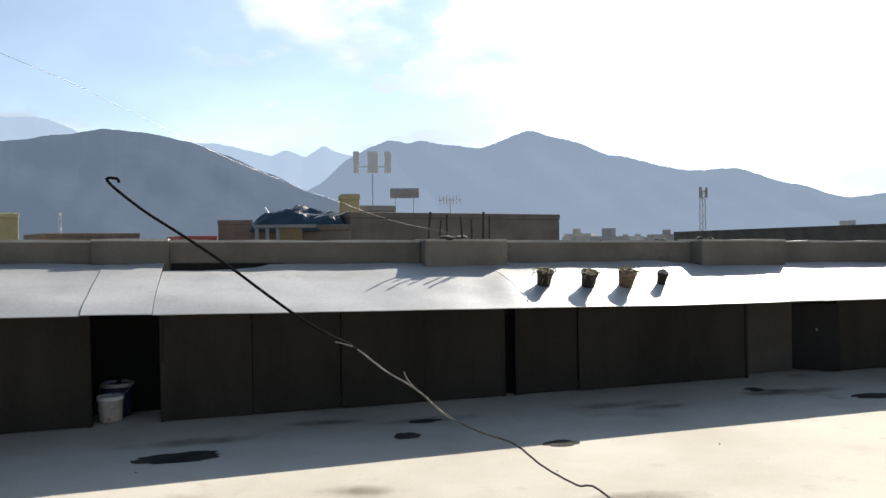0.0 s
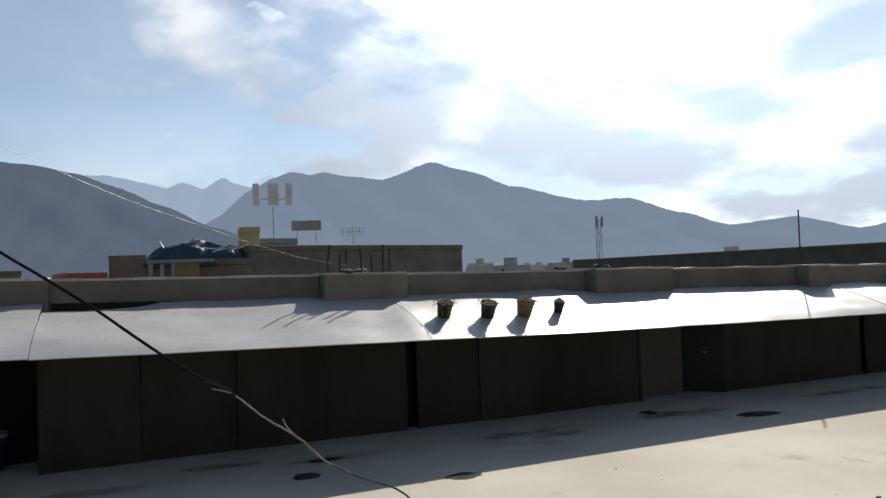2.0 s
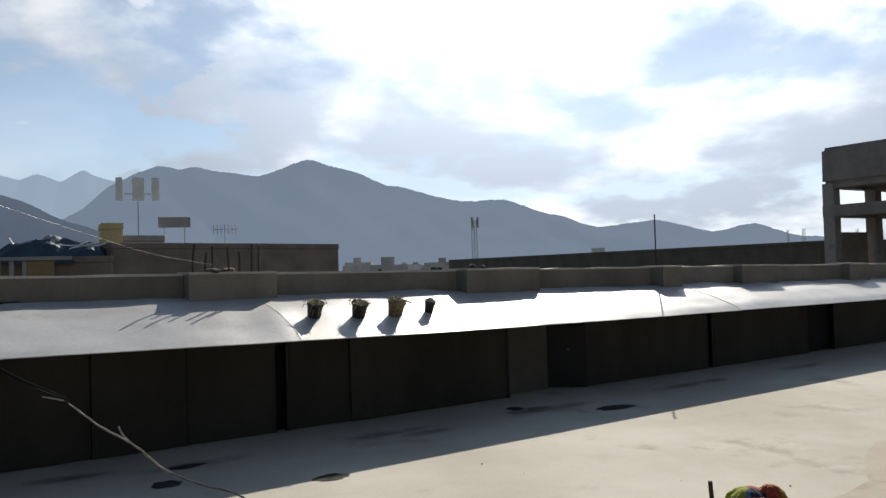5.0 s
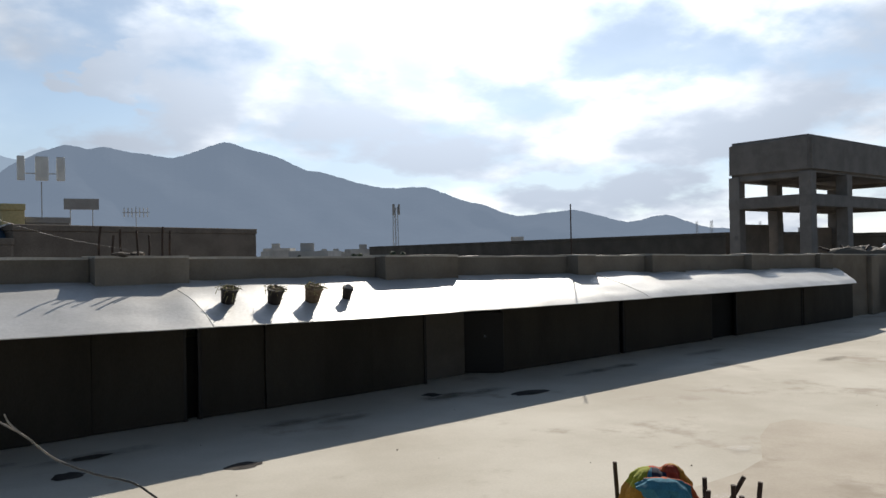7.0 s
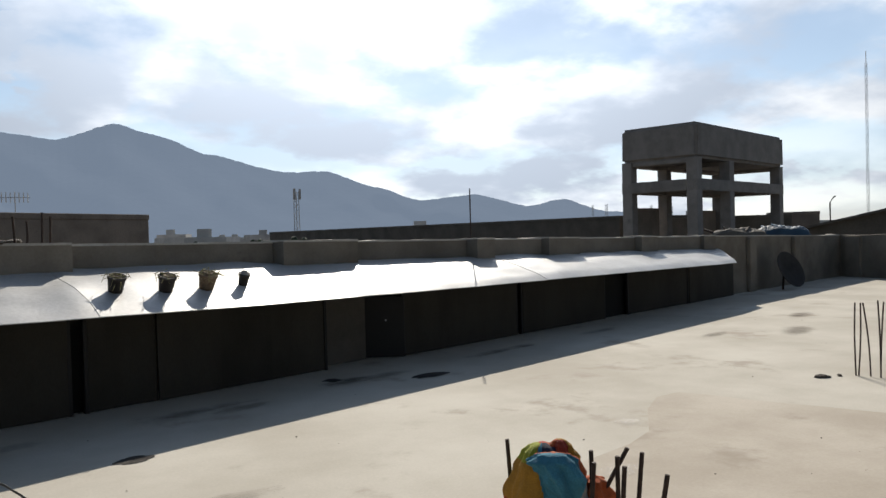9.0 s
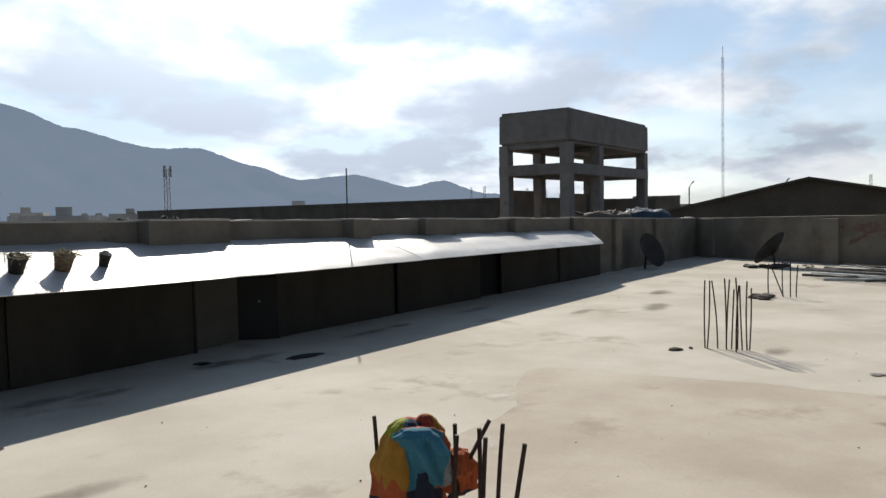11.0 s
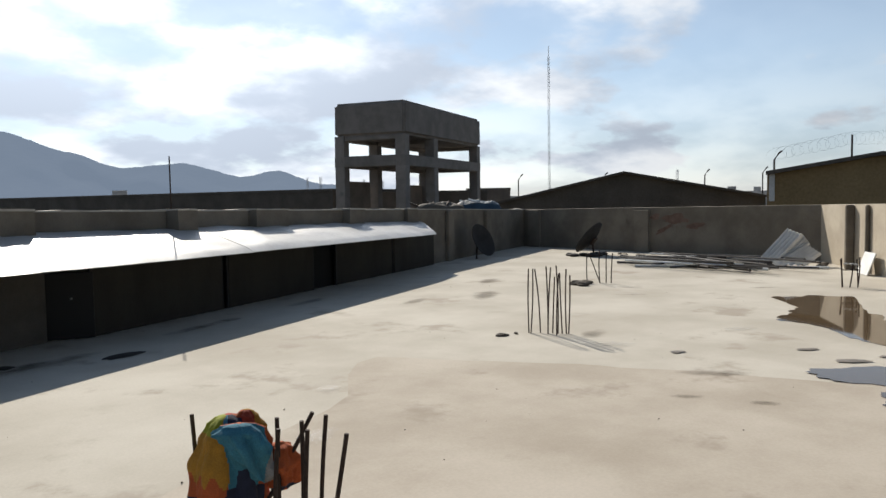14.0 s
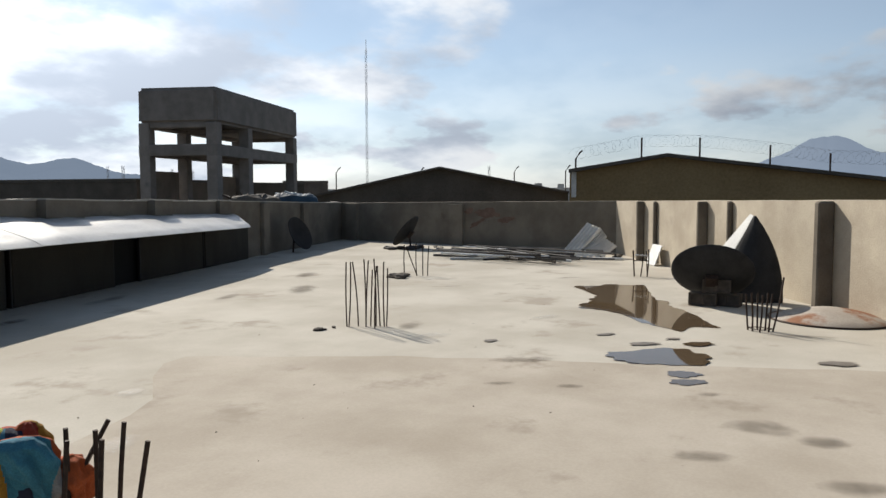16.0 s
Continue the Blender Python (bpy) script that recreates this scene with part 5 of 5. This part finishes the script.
for nm, q in (("corrugated_sheet", ((-0.64, 0.0, 0.03), (-0.22, -0.12, 0.02), (0.42, 0.45, 0.74), (0.08, 0.55, 0.88))),
              ("corrugated_sheet", ((-0.30, 0.06, 0.02), (0.05, 0.0, 0.03), (0.58, 0.5, 0.52), (0.40, 0.52, 0.76))),
              ("corrugated_sheet", ((-0.22, -0.2, 0.03), (0.48, -0.25, 0.06), (0.82, 0.2, 0.30), (0.52, 0.35, 0.50)))):
    t = thing(nm, "bent white corrugated roofing sheet leaning on scrap", "roofing sheet", CS, "loose corrugated sheets")
    bm = bmesh.new()
    corrugated(bm, *q)
    part("sheet", bm, M_SHEET, t)
# long pipes and bars heaped along the end wall
rg = random.Random(8)
for k in range(30):
    az0, az1 = rg.uniform(60.5, 67), rg.uniform(67, 75)
    d0, d1 = rg.uniform(18.8, 22.0), rg.uniform(17.6, 20.2)
    if az1 - az0 < 4:
        az1 = az0 + 4
    z = 0.03 + 0.035 * (k // 5) + rg.uniform(0, 0.02)
    a, b = P(az0, d0, z), P(az1, d1, z + rg.uniform(-0.01, 0.05))
    bm = bmesh.new()
    mid_ = a.lerp(b, 0.5) + Vector((rg.uniform(-0.2, 0.2), rg.uniform(-0.2, 0.2), 0))
    tube(bm, smooth_curve([a, mid_, b], 6), rg.choice((0.018, 0.025, 0.034)), 7)
    tagged(part("long_pipe", bm, M_SHEET if k % 6 == 0 else (M_PIPE if k % 3 == 1 else M_POT)), "long dark pipe lying in a heap of scrap" if k % 6 else "long white strip lying in a heap of scrap", "pipe", "scrap along the end wall", "thing")
rubble((20.6, 11.0), 6, 0.13, "pale stones at the end of the scrap heap", M_WALLR, 0.3)
rubble((19.6, 5.7), 6, 0.13, "brown stones and earth beside the sheets", M_BLOCK, 0.3)
# broken plaster showing brick on the end wall
M_BARE = material("bare_reddish_brick", (0.14, 0.092, 0.072), (0.20, 0.135, 0.105), 5, 0.95, 0.5, fine=30, grain=0.3)
wd = (BACK_END - CORNER).normalized()
wn = Vector((wd.y, -wd.x, 0))
if wn.dot(CORNER) > 0:
    wn = -wn
WALLM = Matrix(((wd.x, 0, wn.x, CORNER.x), (wd.y, 0, wn.y, CORNER.y), (0, 1, 0, 0), (0, 0, 0, 1)))
for i, (s, z, rx, rz) in enumerate(((6.4, 1.05, 0.42, 0.15), (7.1, 0.86, 0.26, 0.08), (5.7, 1.12, 0.2, 0.09), (6.0, 0.72, 0.3, 0.06))):
    bm = bmesh.new()
    blob(bm, (s, z), rx, rz, 0.15 * i, 0.012, 40.0 + i * 2.3, 44, 0.6)
    bm.transform(WALLM)
    setting("wall_patch_%d" % (i + 1), bm, M_BARE, "reddish brick showing where plaster has fallen", "patch")
# pale board leaning on the sunlit wall
bm = bmesh.new()
m = Matrix.Translation((17.84, 4.23, 0.0)) @ Matrix.Rotation(math.atan2(RW_DIR.y, RW_DIR.x), 4, "Z") @ Matrix.Rotation(radians(20), 4, "X")
box(bm, -0.3, 0.3, -0.012, 0.012, 0.009, 0.5, m, 0.004)
tagged(part("board", bm, M_WHITE), "small pale board leaning against the sunlit wall", "board", "", "thing")
# rag tied on the bent cage
rubble((15.4, 3.78), 3, 0.09, "pale rag caught on bent bars", M_DISHL, 0.07, 0.40, "rag")
# ---- puddles and stains on the screed ----
shape = [(13.14, 4.42), (13.91, 3.88), (13.98, 3.38), (12.24, 2.76), (11.28, 2.13), (10.16, 1.51), (9.66, 1.86), (9.81, 2.17), (10.58, 2.9), (10.82, 3.56), (12.14, 3.64)]
cx, cy = sum(p[0] for p in shape) / 11, sum(p[1] for p in shape) / 11
ol = []
for k, (a, b) in enumerate(zip(shape, shape[1:] + shape[:1])):
    for j in range(12):
        p = Vector(a).lerp(Vector(b), j / 12)
        w = 0.20 * noise.noise(Vector((p.x * 2.3, p.y * 2.3, 1))) + 0.16 * noise.noise(Vector((p.x * 5, p.y * 5, 2)))
        d = Vector((p.x - cx, p.y - cy)).normalized()
        ol.append((p.x + d.x * w, p.y + d.y * w))
bm = bmesh.new()
bm.faces.new([bm.verts.new((x, y, 0.005)) for x, y in ol])
setting("water_1", bm, M_WATER, "shallow muddy puddle on the screed", "puddle")
for i, (c, rx, ry, an, sd) in enumerate((((8.04, 1.71), 0.55, 0.40, -0.9, 3.1), ((8.61, 2.0), 0.20, 0.07, -0.9, 5.2), ((8.88, 1.48), 0.20, 0.10, -0.9, 6.6), ((7.37, 1.33), 0.16, 0.12, -0.9, 8.1), ((7.09, 1.23), 0.17, 0.10, -0.9, 9.4), ((9.05, 1.79), 0.09, 0.05, -0.9, 1.1), ((7.97, 3.58), 0.09, 0.06, -0.6, 7.7), ((8.96, 2.54), 0.11, 0.06, -0.7, 12.3), ((8.52, 0.09), 0.17, 0.09, -1.2, 14.3))):
    bm = bmesh.new()
    blob(bm, c, rx, ry, an, 0.011, sd, 60, 0.42)
    if i in (0, 2, 3, 4):
        setting("water_%d" % (i + 2), bm, M_WATER, "small shallow puddle on the screed", "puddle")
    else:
        setting("floor_damp_%d" % (i + 1), bm, M_DAMP, "small damp patch where a puddle has dried", "stain")
stains = [(W(-0.38, 6.42), 0.36, 0.165, 0.3), (Vector((-0.82, 6.6, 0)), 0.125, 0.10, 0.3), (Vector((-0.72, 7.15, 0)), 0.16, 0.07, 0.3), (Vector((0.5, 6.37, 0)), 0.14, 0.10, 0.3), (Vector((2.85, 8.68, 0)), 0.12, 0.10, 0.3),
          (Vector((3.97, 8.32, 0)), 0.27, 0.13, 0.35)]
for i, (c, rx, ry, an) in enumerate(stains):
    bm = bmesh.new()
    blob(bm, (c.x, c.y), rx, ry, an, 0.004, 20.0 + i * 1.7, 48, 0.35)
    setting("floor_stain_%d" % (i + 1), bm, M_STAIN, "dark damp stain on the screed", "stain")
# soft-edged damp smudges


def soft_patch(name, color, rough, spec, most):
    """A patch that fades out to its edge, unevenly."""
    m = bpy.data.materials.new(name)
    m.use_nodes = True
    nt = m.node_tree
    _b = nt.nodes["Principled BSDF"]
    _b.inputs["Base Color"].default_value = (*color, 1)
    _b.inputs["Roughness"].default_value = rough
    _b.inputs["Specular IOR Level"].default_value = spec
    co = nt.nodes.new("ShaderNodeTexCoord")
    ln = nt.nodes.new("ShaderNodeVectorMath")
    ln.operation = "LENGTH"
    link(nt, co.outputs["Object"], ln.inputs[0])
    geo = nt.nodes.new("ShaderNodeNewGeometry")
    nz_ = nt.nodes.new("ShaderNodeTexNoise")
    nz_.inputs["Scale"].default_value, nz_.inputs["Detail"].default_value, nz_.inputs["Roughness"].default_value = 3.2, 7.0, 0.65
    link(nt, geo.outputs["Position"], nz_.inputs["Vector"])
    sm = nt.nodes.new("ShaderNodeMath")
    sm.operation = "MULTIPLY_ADD"
    link(nt, nz_.outputs[0], sm.inputs[0])
    sm.inputs[1].default_value = 1.6
    sm.inputs[2].default_value = -0.62
    sb = nt.nodes.new("ShaderNodeMath")
    sb.operation = "SUBTRACT"
    link(nt, sm.outputs[0], sb.inputs[0])
    fl = nt.nodes.new("ShaderNodeMapRange")
    fl.interpolation_type = "SMOOTHSTEP"
    fl.inputs["From Min"].default_value, fl.inputs["From Max"].default_value = 0.1, 1.0
    link(nt, ln.outputs["Value"], fl.inputs["Value"])
    link(nt, fl.outputs[0], sb.inputs[1])
    cl = nt.nodes.new("ShaderNodeMapRange")
    cl.inputs["From Min"].default_value, cl.inputs["From Max"].default_value, cl.inputs["To Max"].default_value = -0.35, 0.35, most
    link(nt, sb.outputs[0], cl.inputs["Value"])
    edge_ = nt.nodes.new("ShaderNodeMapRange")
    edge_.interpolation_type = "SMOOTHSTEP"
    edge_.inputs["From Min"].default_value, edge_.inputs["From Max"].default_value, edge_.inputs["To Min"].default_value, edge_.inputs["To Max"].default_value = 0.55, 0.98, 1.0, 0.0
    link(nt, ln.outputs["Value"], edge_.inputs["Value"])
    ml = nt.nodes.new("ShaderNodeMath")
    ml.operation = "MULTIPLY"
    link(nt, cl.outputs[0], ml.inputs[0])
    link(nt, edge_.outputs[0], ml.inputs[1])
    link(nt, ml.outputs[0], _b.inputs["Alpha"])
    return m


M_SMUDGE = soft_patch("damp_smudge", (0.12, 0.10, 0.08), 0.95, 0.0, 0.42)
M_WET = soft_patch("wet_film", (0.36, 0.34, 0.32), 0.5, 0.4, 0.24)
bm = bmesh.new()
bmesh.ops.create_grid(bm, x_segments=1, y_segments=1, size=1.0)
smudge_mesh = mesh_of(bm, "smudge", M_SMUDGE)
for i, (x, y, rx, ry, an) in enumerate(((6.0, 0.49, 0.5, 0.34, -1.2), (5.88, 0.09, 0.35, 0.22, -1.0), (5.2, 0.77, 0.4, 0.2, -1.0), (6.76, 0.99, 0.22, 0.14, -1.0), (6.47, 2.09, 0.25, 0.14, -1.0), (6.26, 2.69, 0.3, 0.12, -1.0), (5.1, -0.1, 0.4, 0.24, -1.1), (9.9, 0.55, 0.75, 0.16, -1.3), (8.55, 0.1, 0.35, 0.16, -1.0), (10.6, 8.5, 1.3, 0.45, 0.5),
                                        (9.2, 8.9, 0.8, 0.25, 0.35), (12.4, 9.9, 1.0, 0.4, 0.4), (17.2, 6.2, 0.8, 0.25, -0.9), (14.4, 5.0, 0.5, 0.2, -0.8), (7.2, 2.9, 0.7, 0.25, -0.9),
                                        (1.6, 7.75, 0.7, 0.25, 0.35), (-1.7, 7.05, 0.8, 0.22, 0.3), (-4.6, 5.65, 1.1, 0.28, 0.354), (-2.6, 6.35, 1.2, 0.26, 0.354), (-0.6, 7.2, 1.1, 0.24, 0.354), (1.2, 7.85, 1.2, 0.26, 0.354), (3.3, 8.55, 1.2, 0.28, 0.354), (5.4, 9.35, 1.1, 0.24, 0.354), (8.0, 10.3, 1.2, 0.24, 0.354), (2.9, 8.5, 0.7, 0.25, 0.35), (6.0, 9.6, 0.9, 0.25, 0.35), (8.4, 4.9, 0.6, 0.25, 0.2), (0.9, 5.0, 0.8, 0.25, 0.2), (-1.0, 5.1, 0.6, 0.2, 0.0))):
    ob = new("floor_smudge_%d" % (i + 1), smudge_mesh)
    ob.matrix_basis = pose(x, y, 0.0072 + 0.0002 * i, 0, 0, math.degrees(an)) @ Matrix.Diagonal((rx, ry, 1, 1))
    tagged(ob, "soft damp smudge on the cement screed", "stain", "", "structure")
bm = bmesh.new()
bmesh.ops.create_grid(bm, x_segments=1, y_segments=1, size=1.0)
wet_mesh = mesh_of(bm, "wet_film", M_WET)
for i, (x, y, rx, ry, an) in enumerate(((4.48, 5.28, 0.26, 0.17, 0.2), (3.55, 4.22, 0.40, 0.22, 0.4), (2.6, 4.1, 0.3, 0.16, 0.3), (12.1, 6.4, 0.5, 0.2, -0.8), (7.9, 4.36, 0.5, 0.28, -0.7), (9.77, 3.6, 0.5, 0.22, -0.6))):
    ob = new("wet_film_%d" % (i + 1), wet_mesh)
    ob.matrix_basis = pose(x, y, 0.013 + 0.0003 * i, 0, 0, math.degrees(an)) @ Matrix.Diagonal((rx, ry, 1, 1))
    tagged(ob, "thin film of water drying on the cement screed", "puddle", "", "structure")
# grit and small litter strewn on the floor
bm = bmesh.new()
rg = random.Random(21)
for k in range(110):
    az, d = rg.uniform(-30, 92), rg.uniform(3.2, 17)
    p = P(az, d)
    if p.dot(W(0, 1)) > 7.4:
        continue
    r = rg.uniform(0.003, 0.0075)
    bmesh.ops.create_icosphere(bm, subdivisions=1, radius=r, matrix=Matrix.Translation((p.x, p.y, 0.004 + r * 0.3)) @ Matrix.Rotation(rg.random() * 3, 4, "X") @ Matrix.Diagonal((1.4, 0.9, 0.6, 1)))
tagged(part("grit", bm, M_BLOCK), "grit and small pebbles strewn over the screed", "grit", "", "stuff")
